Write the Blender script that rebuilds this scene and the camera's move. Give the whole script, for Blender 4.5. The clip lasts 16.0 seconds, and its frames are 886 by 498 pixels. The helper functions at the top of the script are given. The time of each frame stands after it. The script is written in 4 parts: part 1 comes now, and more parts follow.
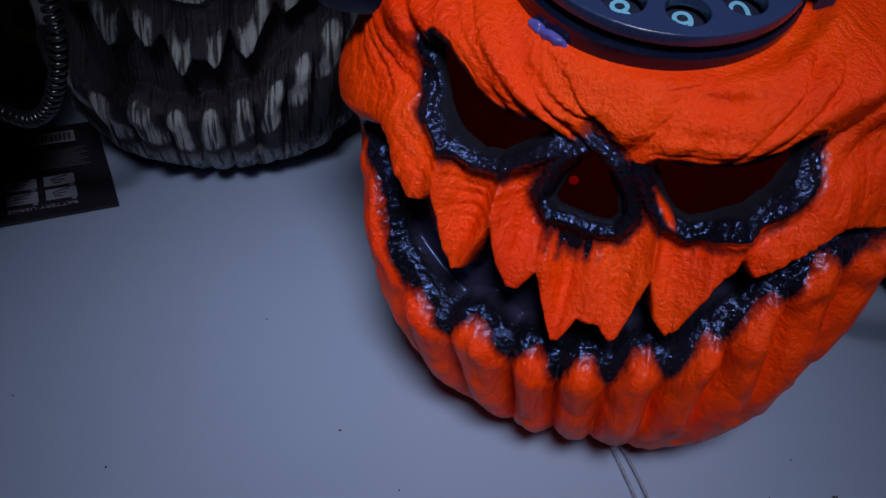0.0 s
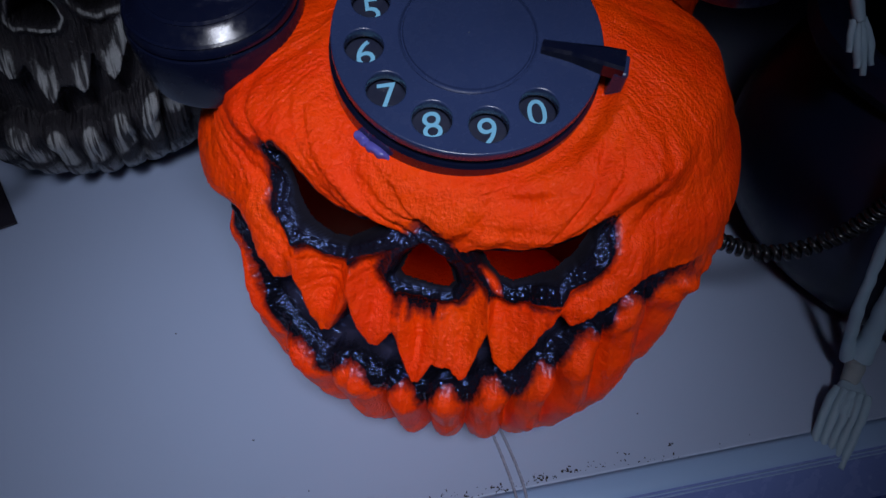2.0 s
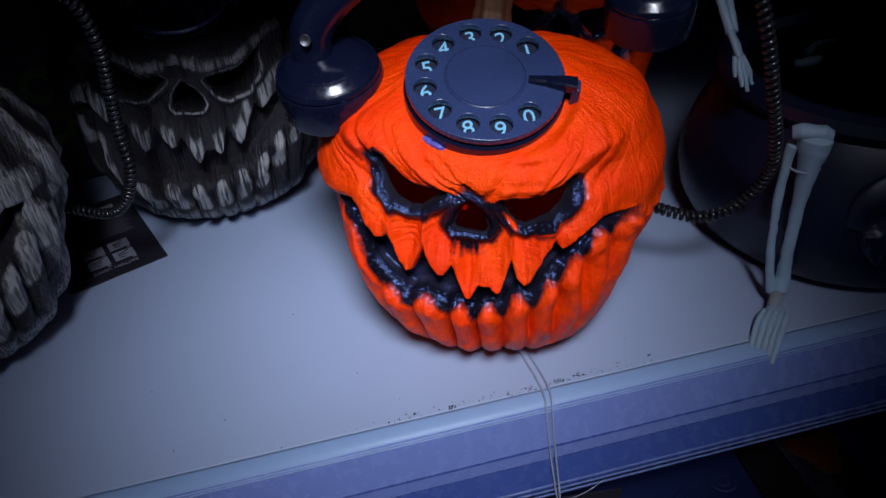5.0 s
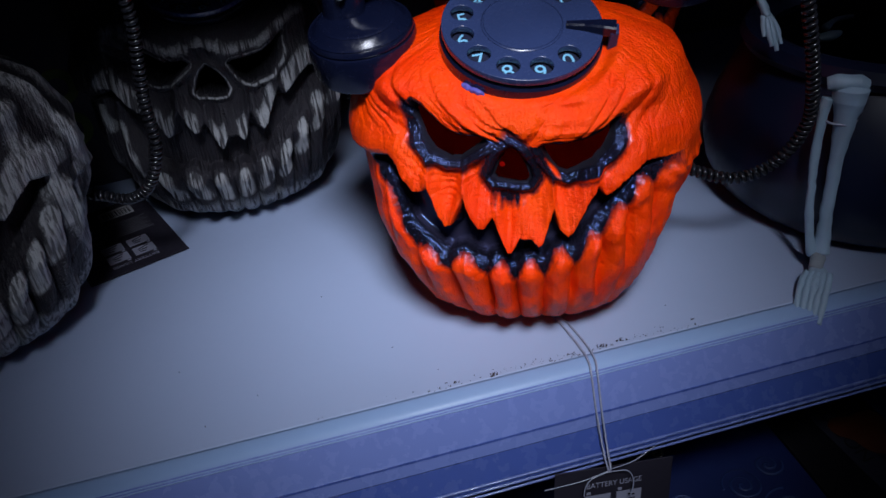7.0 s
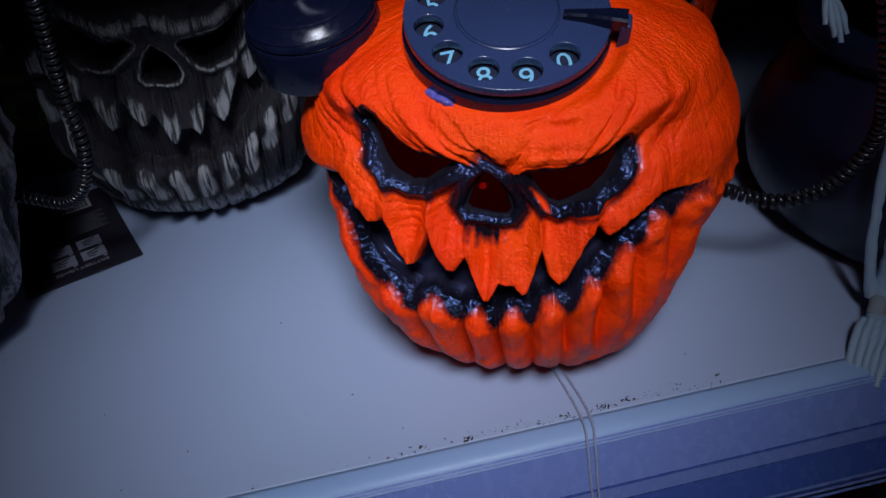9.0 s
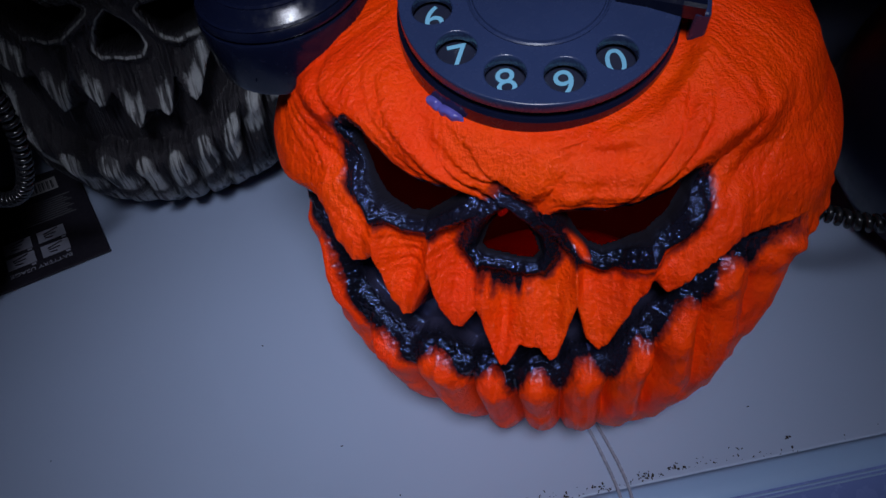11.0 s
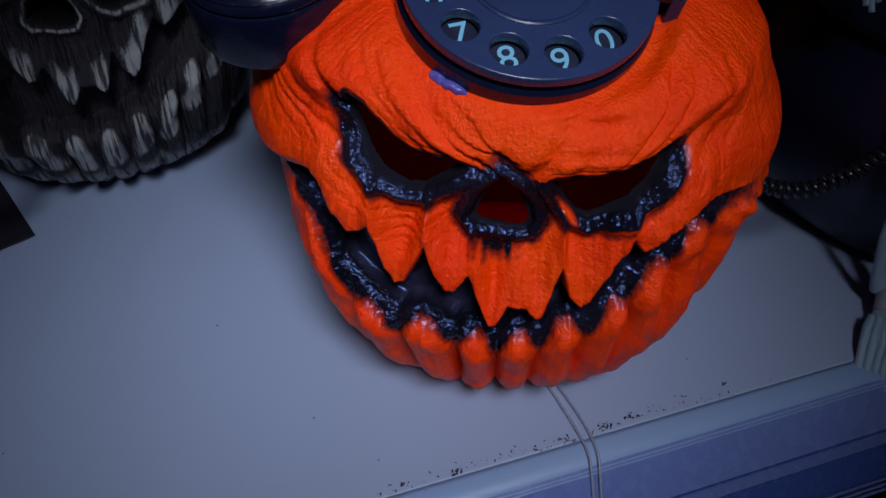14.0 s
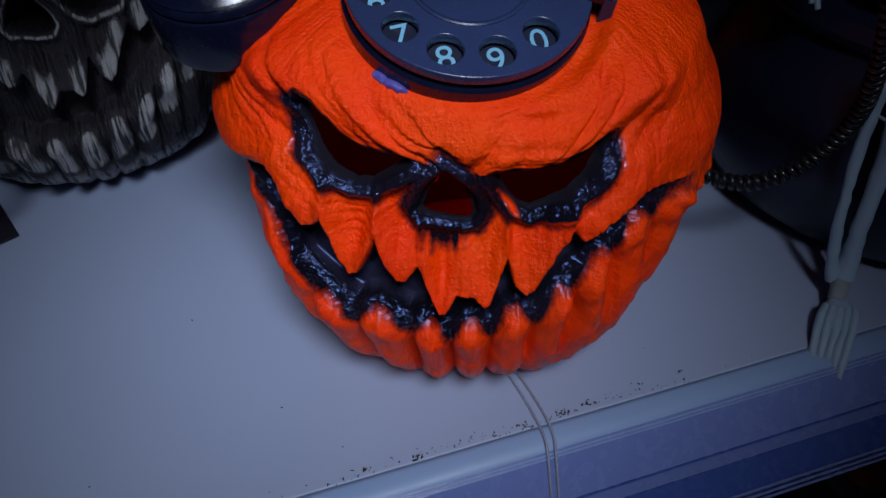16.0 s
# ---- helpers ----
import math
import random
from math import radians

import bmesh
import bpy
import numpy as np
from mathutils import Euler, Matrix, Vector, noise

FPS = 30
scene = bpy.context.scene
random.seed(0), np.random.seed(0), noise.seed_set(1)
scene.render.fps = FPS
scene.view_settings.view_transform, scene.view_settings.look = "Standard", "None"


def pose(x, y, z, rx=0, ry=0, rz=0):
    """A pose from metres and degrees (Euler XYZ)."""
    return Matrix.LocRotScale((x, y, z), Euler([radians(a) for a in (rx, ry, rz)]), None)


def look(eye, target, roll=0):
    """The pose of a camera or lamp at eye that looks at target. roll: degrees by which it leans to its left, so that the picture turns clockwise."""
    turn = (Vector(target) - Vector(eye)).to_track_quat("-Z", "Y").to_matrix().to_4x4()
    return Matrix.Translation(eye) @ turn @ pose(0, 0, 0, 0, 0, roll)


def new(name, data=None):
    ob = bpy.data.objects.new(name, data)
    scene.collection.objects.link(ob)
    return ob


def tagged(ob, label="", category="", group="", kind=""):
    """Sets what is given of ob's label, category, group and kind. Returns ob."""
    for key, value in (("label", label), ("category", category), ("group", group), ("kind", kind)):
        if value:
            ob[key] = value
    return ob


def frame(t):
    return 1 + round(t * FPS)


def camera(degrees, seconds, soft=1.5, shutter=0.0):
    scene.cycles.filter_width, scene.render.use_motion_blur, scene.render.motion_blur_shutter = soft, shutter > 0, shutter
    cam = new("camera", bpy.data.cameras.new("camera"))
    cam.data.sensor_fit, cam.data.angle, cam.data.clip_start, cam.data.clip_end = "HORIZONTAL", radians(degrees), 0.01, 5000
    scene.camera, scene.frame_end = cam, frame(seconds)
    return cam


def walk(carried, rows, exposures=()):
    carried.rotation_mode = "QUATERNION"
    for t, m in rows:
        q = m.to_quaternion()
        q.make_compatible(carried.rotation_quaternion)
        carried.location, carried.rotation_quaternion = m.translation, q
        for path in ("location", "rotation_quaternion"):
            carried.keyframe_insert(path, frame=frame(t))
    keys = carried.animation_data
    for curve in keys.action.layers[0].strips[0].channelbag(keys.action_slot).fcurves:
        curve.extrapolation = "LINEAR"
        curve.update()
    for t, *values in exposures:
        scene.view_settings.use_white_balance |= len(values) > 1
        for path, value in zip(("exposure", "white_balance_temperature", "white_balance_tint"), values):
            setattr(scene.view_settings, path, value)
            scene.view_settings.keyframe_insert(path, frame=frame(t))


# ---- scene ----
cam = camera(58.8, 16.0)

PATH = [
    (0, (-0.14, -0.227, 0.306), (0.02, 1.42, -0.817), 3.3),
    (0.5, (-0.142, -0.223, 0.293), (0.054, 1.467, -0.758), 6.8),
    (1, (-0.138, -0.203, 0.289), (0.068, 1.455, -0.811), 5.8),
    (1.5, (-0.151, -0.165, 0.316), (0.115, 1.355, -0.956), 3.2),
    (2, (-0.103, -0.206, 0.409), (0.186, 1.174, -1.01), 1.0),
    (2.5, (-0.099, -0.19, 0.469), (0.099, 1.072, -1.07), 0.8),
    (3, (-0.067, -0.25, 0.542), (0.112, 1.001, -1.008), 1.1),
    (3.5, (-0.072, -0.309, 0.565), (0.104, 0.955, -0.975), 0.5),
    (4, (-0.121, -0.359, 0.563), (0.084, 0.988, -0.901), -1.2),
    (4.5, (-0.145, -0.394, 0.527), (0.09, 1.078, -0.805), -3.6),
    (7, (-0.204, -0.439, 0.418), (0.108, 1.2, -0.685), -5.7),
    (7.5, (-0.195, -0.412, 0.413), (0.108, 1.217, -0.708), -5.4),
    (8, (-0.179, -0.388, 0.402), (0.098, 1.233, -0.737), -5.5),
    (8.5, (-0.154, -0.35, 0.401), (0.078, 1.252, -0.775), -6.3),
    (9, (-0.131, -0.33, 0.395), (0.054, 1.27, -0.792), -6.6),
    (9.5, (-0.112, -0.305, 0.395), (0.016, 1.272, -0.829), -7.5),
    (10, (-0.103, -0.258, 0.377), (-0.033, 1.3, -0.875), -8.4),
    (12.5, (-0.133, -0.209, 0.373), (0.123, 1.219, -1.004), -3.7),
    (13, (-0.153, -0.218, 0.378), (0.181, 1.191, -1.001), -2.0),
    (13.5, (-0.159, -0.223, 0.384), (0.225, 1.184, -0.985), -1.1),
    (14, (-0.163, -0.225, 0.383), (0.251, 1.185, -0.974), -0.6),
    (14.5, (-0.16, -0.231, 0.384), (0.266, 1.18, -0.968), -0.6),
    (15, (-0.154, -0.237, 0.388), (0.265, 1.179, -0.961), -0.9),
    (15.5, (-0.146, -0.247, 0.39), (0.264, 1.178, -0.952), -1.4),
    (16, (-0.141, -0.248, 0.39), (0.256, 1.172, -0.962), -1.7),
]
walk(cam, [(t, look(eye, target, roll)) for t, eye, target, roll in PATH], [(0, -0.88), (2, -0.82), (2.5, -0.62), (3, -0.28), (3.5, -0.08), (7, -0.05), (8.5, -0.28), (9.5, -0.58), (10, -0.70), (12.5, -0.90), (16, -0.82)])

# ---- light and world ----
world = bpy.data.worlds.new("shop")
scene.world = world
world.use_nodes = True
world.node_tree.nodes["Background"].inputs[0].default_value = (0.35, 0.45, 1.0, 1)
world.node_tree.nodes["Background"].inputs[1].default_value = 0.11


# added key lamp, unseen, in front of and above the shelves; narrow cone imitates vignetting
spot = bpy.data.lights.new("key_spotlight", "SPOT")
spot.energy, spot.color, spot.spot_size, spot.spot_blend, spot.shadow_soft_size = 108.0, (0.88, 0.94, 1.12), radians(28), 1.0, 0.19
new("key_spotlight", spot).matrix_world = look((-0.15, -0.66, 1.12), (-0.098, 0.125, 0.06))

# the red diode that glows inside the pumpkin
diode_lamp = bpy.data.lights.new("diode_glow", "POINT")
diode_lamp.energy, diode_lamp.color, diode_lamp.shadow_soft_size = 0.060, (1.0, 0.02, 0.01), 0.004
new("diode_glow", diode_lamp).matrix_world = pose(0.022, 0.085, 0.165)

# ---- materials ----


def mat(name):
    m = bpy.data.materials.new(name)
    m.use_nodes = True
    nt = m.node_tree
    return m, nt, nt.nodes["Principled BSDF"]


def node(nt, kind, **vals):
    n = nt.nodes.new(kind)
    for k, v in vals.items():
        n.inputs[k.replace("_", " ")].default_value = v
    return n


def ramp(nt, src, *stops):
    n = nt.nodes.new("ShaderNodeValToRGB")
    el = n.color_ramp.elements
    while len(el) < len(stops):
        el.new(0.5)
    for e, (p, c) in zip(el, stops):
        e.position, e.color = p, (*c, 1)
    nt.links.new(src, n.inputs[0])
    return n


def grey(v):
    return (v, v, v)


def coords(nt, sx=1, sy=1, sz=1):
    tc = nt.nodes.new("ShaderNodeTexCoord")
    mp = nt.nodes.new("ShaderNodeMapping")
    mp.inputs["Scale"].default_value = (sx, sy, sz)
    nt.links.new(tc.outputs["Object"], mp.inputs["Vector"])
    return mp.outputs["Vector"]


def noise_node(nt, vec, scale, detail=4, rough=0.55):
    n = node(nt, "ShaderNodeTexNoise", Scale=scale, Detail=detail, Roughness=rough)
    nt.links.new(vec, n.inputs["Vector"])
    return n.outputs["Fac"]


def mixed(nt, fac, a, b):
    n = nt.nodes.new("ShaderNodeMix")
    n.data_type = "RGBA"
    for sock, v in ((n.inputs[0], fac), (n.inputs[6], a), (n.inputs[7], b)):
        if isinstance(v, (int, float)):
            sock.default_value = v
        elif isinstance(v, tuple):
            sock.default_value = (*v, 1)
        else:
            nt.links.new(v, sock)
    return n.outputs[2]


def maths(nt, op, a, b=0.0):
    n = nt.nodes.new("ShaderNodeMath")
    n.operation = op
    for sock, v in ((n.inputs[0], a), (n.inputs[1], b)):
        if isinstance(v, (int, float)):
            sock.default_value = v
        else:
            nt.links.new(v, sock)
    return n.outputs[0]


def bump(nt, p, height, strength=0.3, dist=0.001):
    n = node(nt, "ShaderNodeBump", Strength=strength, Distance=dist)
    nt.links.new(height, n.inputs["Height"])
    nt.links.new(n.outputs[0], p.inputs["Normal"])


def attribute(nt, name):
    n = nt.nodes.new("ShaderNodeAttribute")
    n.attribute_name = name
    return n.outputs["Fac"]


def plain(name, colour, rough=0.5, vary=0.25, scale=60, metal=0.0, relief=0.15, coat=0.0):
    """A painted or moulded surface with grain and faint stains."""
    m, nt, p = mat(name)
    v = coords(nt)
    big, fine = noise_node(nt, v, scale * 0.2, 3), noise_node(nt, v, scale * 6, 5)
    tone = mixed(nt, ramp(nt, big, (0.3, grey(0)), (0.7, grey(1))).outputs[0],
                 tuple(c * (1 - vary) for c in colour), tuple(min(1, c * (1 + vary * 0.6)) for c in colour))
    nt.links.new(tone, p.inputs["Base Color"])
    nt.links.new(ramp(nt, fine, (0.2, grey(max(0, rough - 0.1))), (0.8, grey(min(1, rough + 0.12)))).outputs[0], p.inputs["Roughness"])
    p.inputs["Metallic"].default_value = metal
    p.inputs["Coat Weight"].default_value = coat
    bump(nt, p, fine, relief, 0.0006)
    return m


def pumpkin_paint():
    """Foam shell sprayed orange, with black airbrushed round eyes, nose and mouth."""
    m, nt, p = mat("orange_foam_paint")
    v = coords(nt)
    big, mid, fine = noise_node(nt, v, 22, 3), noise_node(nt, v, 140, 5), noise_node(nt, v, 620, 4, 0.6)
    orange = mixed(nt, ramp(nt, big, (0.35, grey(0)), (0.7, grey(1))).outputs[0], (0.92, 0.038, 0.001), (0.99, 0.068, 0.001))
    orange = mixed(nt, ramp(nt, mid, (0.55, grey(0)), (0.8, grey(0.35))).outputs[0], orange, (0.60, 0.022, 0.001))
    grain = maths(nt, "SUBTRACT", mid, 0.5)
    inner, cavity = attribute(nt, "inner"), attribute(nt, "cavity")
    soot = maths(nt, "ADD", attribute(nt, "soot"), maths(nt, "MULTIPLY", grain, 0.55))
    soot = maths(nt, "ADD", soot, maths(nt, "MULTIPLY", maths(nt, "SUBTRACT", fine, 0.5), 0.30))
    mask = ramp(nt, soot, (0.30, grey(0)), (0.50, grey(0.6)), (0.72, grey(1))).outputs[0]
    black = mixed(nt, ramp(nt, big, (0.4, grey(0)), (0.7, grey(1))).outputs[0], (0.004, 0.004, 0.007), (0.010, 0.009, 0.018))
    col = mixed(nt, mask, orange, black)
    col = mixed(nt, inner, col, (0.026, 0.025, 0.050))
    # walls of eyes and nose near black: the holes' shade put into the colour
    col = mixed(nt, cavity, col, (0.008, 0.006, 0.007))
    nt.links.new(col, p.inputs["Base Color"])
    nt.links.new(mixed(nt, cavity, mixed(nt, mask, (0.27, 0.27, 0.27), (0.13, 0.13, 0.13)), (0.8, 0.8, 0.8)), p.inputs["Roughness"])
    open_wall = maths(nt, "SUBTRACT", 1.0, cavity)
    nt.links.new(maths(nt, "ADD", 0.16, maths(nt, "MULTIPLY", maths(nt, "MULTIPLY", mask, open_wall), 0.60)), p.inputs["Specular IOR Level"])
    nt.links.new(mixed(nt, mask, (1.0, 1.0, 1.0), (0.30, 0.44, 0.95)), p.inputs["Specular Tint"])
    furrow = noise_node(nt, coords(nt, 1, 1, 0.4), 210, 3, 0.55)
    furrow = maths(nt, "ABSOLUTE", maths(nt, "SUBTRACT", furrow, 0.5))
    h = maths(nt, "ADD", maths(nt, "ADD", maths(nt, "MULTIPLY", fine, 0.62), mid), maths(nt, "MULTIPLY", furrow, 0.80))
    clot = noise_node(nt, v, 300, 3, 0.5)
    h = maths(nt, "ADD", maths(nt, "MULTIPLY", h, maths(nt, "SUBTRACT", 1.0, mask)), maths(nt, "MULTIPLY", maths(nt, "MULTIPLY", clot, 1.15), mask))
    h = maths(nt, "MULTIPLY", h, maths(nt, "SUBTRACT", 1.0, maths(nt, "MAXIMUM", inner, cavity)))
    bump(nt, p, h, 0.92, 0.0020)
    return m


def skull_paint(name, pale):
    """Dark foam shell with bone white dry-brushed over what stands proud; pale shifts it lighter."""
    m, nt, p = mat(name)
    v = coords(nt)
    streak = noise_node(nt, coords(nt, 1, 0.15 + 0.8 * pale, 0.06), 400, 2, 0.5)
    mid, fine = noise_node(nt, v, 70, 4), noise_node(nt, v, 520, 4, 0.6)
    k = 1 + 0.9 * pale
    bone = mixed(nt, mid, (0.20 * k, 0.207 * k, 0.215 * k), (0.42 * k, 0.435 * k, 0.445 * k))
    dark = mixed(nt, mid, (0.010, 0.009, 0.013), (0.028, 0.026, 0.032))
    f = maths(nt, "ADD", attribute(nt, "raise"), maths(nt, "MULTIPLY", maths(nt, "SUBTRACT", fine, 0.5), 0.35))
    f = ramp(nt, maths(nt, "ADD", f, pale), (0.36, grey(0)), (0.62, grey(1))).outputs[0]
    lines = ramp(nt, streak, (0.40, grey(0.06 + 0.8 * pale)), (0.52, grey(1))).outputs[0]
    col = mixed(nt, maths(nt, "MULTIPLY", f, lines), dark, bone)
    col = mixed(nt, attribute(nt, "cavity"), col, (0.004, 0.004, 0.005))
    nt.links.new(col, p.inputs["Base Color"])
    p.inputs["Roughness"].default_value = 0.5
    p.inputs["Specular IOR Level"].default_value = 0.3
    bump(nt, p, maths(nt, "ADD", maths(nt, "MULTIPLY", streak, 2.6), fine), 0.9, 0.0018)
    return m


ORANGE = pumpkin_paint()
BONE_SKULL = skull_paint("bone_drybrush_paint", 0.0)
PALE_SKULL = skull_paint("pale_bone_paint", 0.27)
SHELF_WHITE = plain("shelf_enamel", (0.315, 0.385, 0.545), 0.42, 0.06, 12, relief=0.04)
LIP_BLUE = plain("lip_enamel", (0.23, 0.34, 0.54), 0.46, 0.08, 14, relief=0.04)
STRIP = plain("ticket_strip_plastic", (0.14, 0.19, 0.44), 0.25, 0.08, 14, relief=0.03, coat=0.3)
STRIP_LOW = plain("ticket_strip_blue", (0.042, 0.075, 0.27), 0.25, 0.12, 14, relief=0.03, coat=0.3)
BLACK_PLASTIC = plain("black_plastic", (0.004, 0.006, 0.020), 0.21, 0.25, 40, relief=0.06)
DIAL_PLASTIC = plain("dial_plastic", (0.023, 0.037, 0.100), 0.25, 0.3, 40, relief=0.10)
CAVITY = plain("number_plate_black", (0.012, 0.015, 0.034), 0.4, 0.2, 40)
DIGIT = plain("pale_blue_ink", (0.17, 0.44, 0.62), 0.5, 0.08, 60)
CORD = plain("cord_rubber", (0.012, 0.012, 0.015), 0.20, 0.2, 80, relief=0.02)
CAULDRON = plain("cauldron_plastic", (0.006, 0.010, 0.032), 0.36, 0.12, 20, relief=0.06)
BONE = plain("bone_plastic", (0.28, 0.39, 0.49), 0.5, 0.22, 70, relief=0.3)
BONE_STAIN = plain("stained_bone_plastic", (0.24, 0.27, 0.30), 0.55, 0.4, 120, relief=0.3)
LINING = plain("dark_lining", (0.13, 0.066, 0.048), 0.75, 0.35, 30, relief=0.2)
STEM = plain("stem_paint", (0.040, 0.012, 0.002), 0.6, 0.6, 60, relief=0.5)
GLUE = plain("hot_glue", (0.10, 0.09, 0.36), 0.2, 0.1, 60)
CARD = plain("card_black", (0.020, 0.018, 0.028), 0.45, 0.25, 30)
CARD_INK = plain("card_print", (0.24, 0.25, 0.32), 0.6, 0.15, 90)
CARD_DULL = plain("card_small_print", (0.10, 0.10, 0.12), 0.6, 0.2, 90)
PAPER = plain("label_paper", (0.45, 0.45, 0.48), 0.7, 0.08, 60)
GREEN = plain("green_sticker", (0.10, 0.16, 0.02), 0.6, 0.2, 50)
DIRT = plain("dirt_crumb", (0.028, 0.022, 0.020), 0.9, 0.5, 200)
METAL = plain("screw_steel", (0.45, 0.46, 0.5), 0.3, 0.2, 200, metal=1.0)
STRING = plain("clear_nylon", (0.26, 0.28, 0.36), 0.25, 0.1, 90)
DARK_PANEL = plain("back_panel_grey", (0.05, 0.05, 0.06), 0.6, 0.2, 10)
SHOP = plain("shop_wall_paint", (0.10, 0.10, 0.12), 0.8, 0.2, 3)
FLOOR_MAT = plain("shop_floor_vinyl", (0.06, 0.06, 0.07), 0.5, 0.3, 4)
BLUE_BOX = plain("blue_box_print", (0.007, 0.016, 0.085), 0.5, 0.3, 25)
BLUE_INK = plain("box_scroll_ink", (0.009, 0.026, 0.11), 0.6, 0.3, 25)
BOX_BLACK = plain("black_box_print", (0.012, 0.011, 0.014), 0.4, 0.3, 30)
BOX_STRIP = plain("grey_box_band", (0.032, 0.033, 0.05), 0.5, 0.2, 30)
BOX_ORANGE = plain("orange_print", (0.10, 0.022, 0.004), 0.5, 0.5, 60)
GOLD = plain("gold_print", (0.17, 0.16, 0.13), 0.5, 0.2, 60)

# ---- building helpers ----


def mesh_from(name, verts, faces, material, smooth=True):
    me = bpy.data.meshes.new(name)
    me.from_pydata([tuple(v) for v in verts], [], [tuple(f) for f in faces])
    me.materials.append(material)
    if smooth:
        me.polygons.foreach_set("use_smooth", [True] * len(me.polygons))
    me.update()
    return me


def part(name, bm, material, parent=None, label="", m=None, smooth=False):
    """One mesh object from a bmesh or a mesh, under a thing or a part."""
    if isinstance(bm, bpy.types.Mesh):
        me = bm
    else:
        me = bpy.data.meshes.new(name)
        bm.to_mesh(me)
        bm.free()
        me.materials.append(material)
        if smooth:
            me.polygons.foreach_set("use_smooth", [True] * len(me.polygons))
    ob = new(name, me)
    if parent:
        ob.parent = parent
    if m is not None:
        ob.matrix_basis = m
    if label:
        ob["label"] = label
    return ob


def box(sx, sy, sz, bevel=0.001, at=(0, 0, 0), segs=2):
    bm = bmesh.new()
    bmesh.ops.create_cube(bm, size=1, matrix=Matrix.Translation(at) @ Matrix.Diagonal((sx, sy, sz, 1)))
    if bevel:
        bmesh.ops.bevel(bm, geom=bm.edges[:], offset=bevel, segments=segs, affect="EDGES", profile=0.5)
    return bm


def lathe(profile, segs=64, material=None, name="lathe", wobble=0.0):
    """A turned form from (radius, height) pairs, closed at both ends where the radius is 0."""
    verts, faces = [], []
    n = len(profile)
    for k in range(segs):
        a = 2 * math.pi * k / segs
        w = 1 + wobble * math.sin(3 * a)
        verts += [(r * w * math.cos(a), r * w * math.sin(a), z) for r, z in profile]
    for k in range(segs):
        b, c = k * n, (k + 1) % segs * n
        faces += [(b + i, c + i, c + i + 1, b + i + 1) for i in range(n - 1)]
    me = mesh_from(name, verts, faces, material)
    bm = bmesh.new()
    bm.from_mesh(me)
    bmesh.ops.remove_doubles(bm, verts=bm.verts[:], dist=1e-6)
    bmesh.ops.recalc_face_normals(bm, faces=bm.faces[:])
    bm.to_mesh(me)
    bm.free()
    me.polygons.foreach_set("use_smooth", [True] * len(me.polygons))
    me.set_sharp_from_angle(angle=radians(32))
    return me


def smooth_path(points, per=24):
    """Catmull-Rom through the given points."""
    p = np.array(points, float)
    p = np.vstack([2 * p[0] - p[1], p, 2 * p[-1] - p[-2]])
    out = []
    for i in range(1, len(p) - 2):
        for t in np.linspace(0, 1, per, endpoint=False):
            a, b, c, d = p[i - 1:i + 3]
            out.append(0.5 * (2 * b + (c - a) * t + (2 * a - 5 * b + 4 * c - d) * t * t + (3 * b - a - 3 * c + d) * t ** 3))
    out.append(p[-2])
    return np.array(out)


def frames_along(path):
    tan = np.gradient(path, axis=0)
    tan /= np.linalg.norm(tan, axis=1)[:, None]
    ref = np.array([0.31, 0.27, 0.91])
    side = np.cross(tan[0], ref)
    sides = []
    for t in tan:
        side = side - t * (side @ t)
        side /= np.linalg.norm(side)
        sides.append(side)
    sides = np.array(sides)
    return tan, sides, np.cross(tan, sides)


def tube(path, radius, material, name="tube", ring=10, flat=1.0):
    """A tube along a path; radius is a number or one for each point."""
    path = np.asarray(path, float)
    _, s, u = frames_along(path)
    r = np.broadcast_to(np.asarray(radius, float), (len(path),))
    ang = np.linspace(0, 2 * np.pi, ring, endpoint=False)
    verts = (path[:, None] + r[:, None, None] * (np.cos(ang)[None, :, None] * s[:, None] + flat * np.sin(ang)[None, :, None] * u[:, None])).reshape(-1, 3)
    faces = [(i * ring + j, i * ring + (j + 1) % ring, (i + 1) * ring + (j + 1) % ring, (i + 1) * ring + j) for i in range(len(path) - 1) for j in range(ring)]
    faces += [tuple(range(ring))[::-1], tuple((len(path) - 1) * ring + j for j in range(ring))]
    return mesh_from(name, verts, faces, material)


def coil(points, radius, wire, pitch, material, name="cord"):
    """A coiled telephone cord along a path."""
    path = smooth_path(points)
    seg = np.r_[0, np.cumsum(np.linalg.norm(np.diff(path, axis=0), axis=1))]
    n = int(seg[-1] / pitch * 14)
    at = np.linspace(0, seg[-1], n)
    even = np.c_[[np.interp(at, seg, path[:, k]) for k in range(3)]].T
    _, s, u = frames_along(even)
    turn = 2 * np.pi * at / pitch
    helix = even + radius * (np.cos(turn)[:, None] * s + np.sin(turn)[:, None] * u)
    return tube(helix, wire, material, name, 7)


def plate(outline, holes, thick, bevel, material, name):
    """A flat plate with round corners and holes, from circles (x, y, r)."""
    cu = bpy.data.curves.new(name, "CURVE")
    cu.dimensions, cu.fill_mode = "2D", "BOTH"
    cu.extrude, cu.bevel_depth, cu.bevel_resolution = thick / 2, bevel, 2
    for x, y, r, n in [(*outline, 96)] + [(*h, 28) for h in holes]:
        sp = cu.splines.new("POLY")
        sp.points.add(n - 1)
        for k in range(n):
            a = 2 * math.pi * k / n
            sp.points[k].co = (x + r * math.cos(a), y + r * math.sin(a), 0, 1)
        sp.use_cyclic_u = True
    return curve_mesh(cu, material, name)


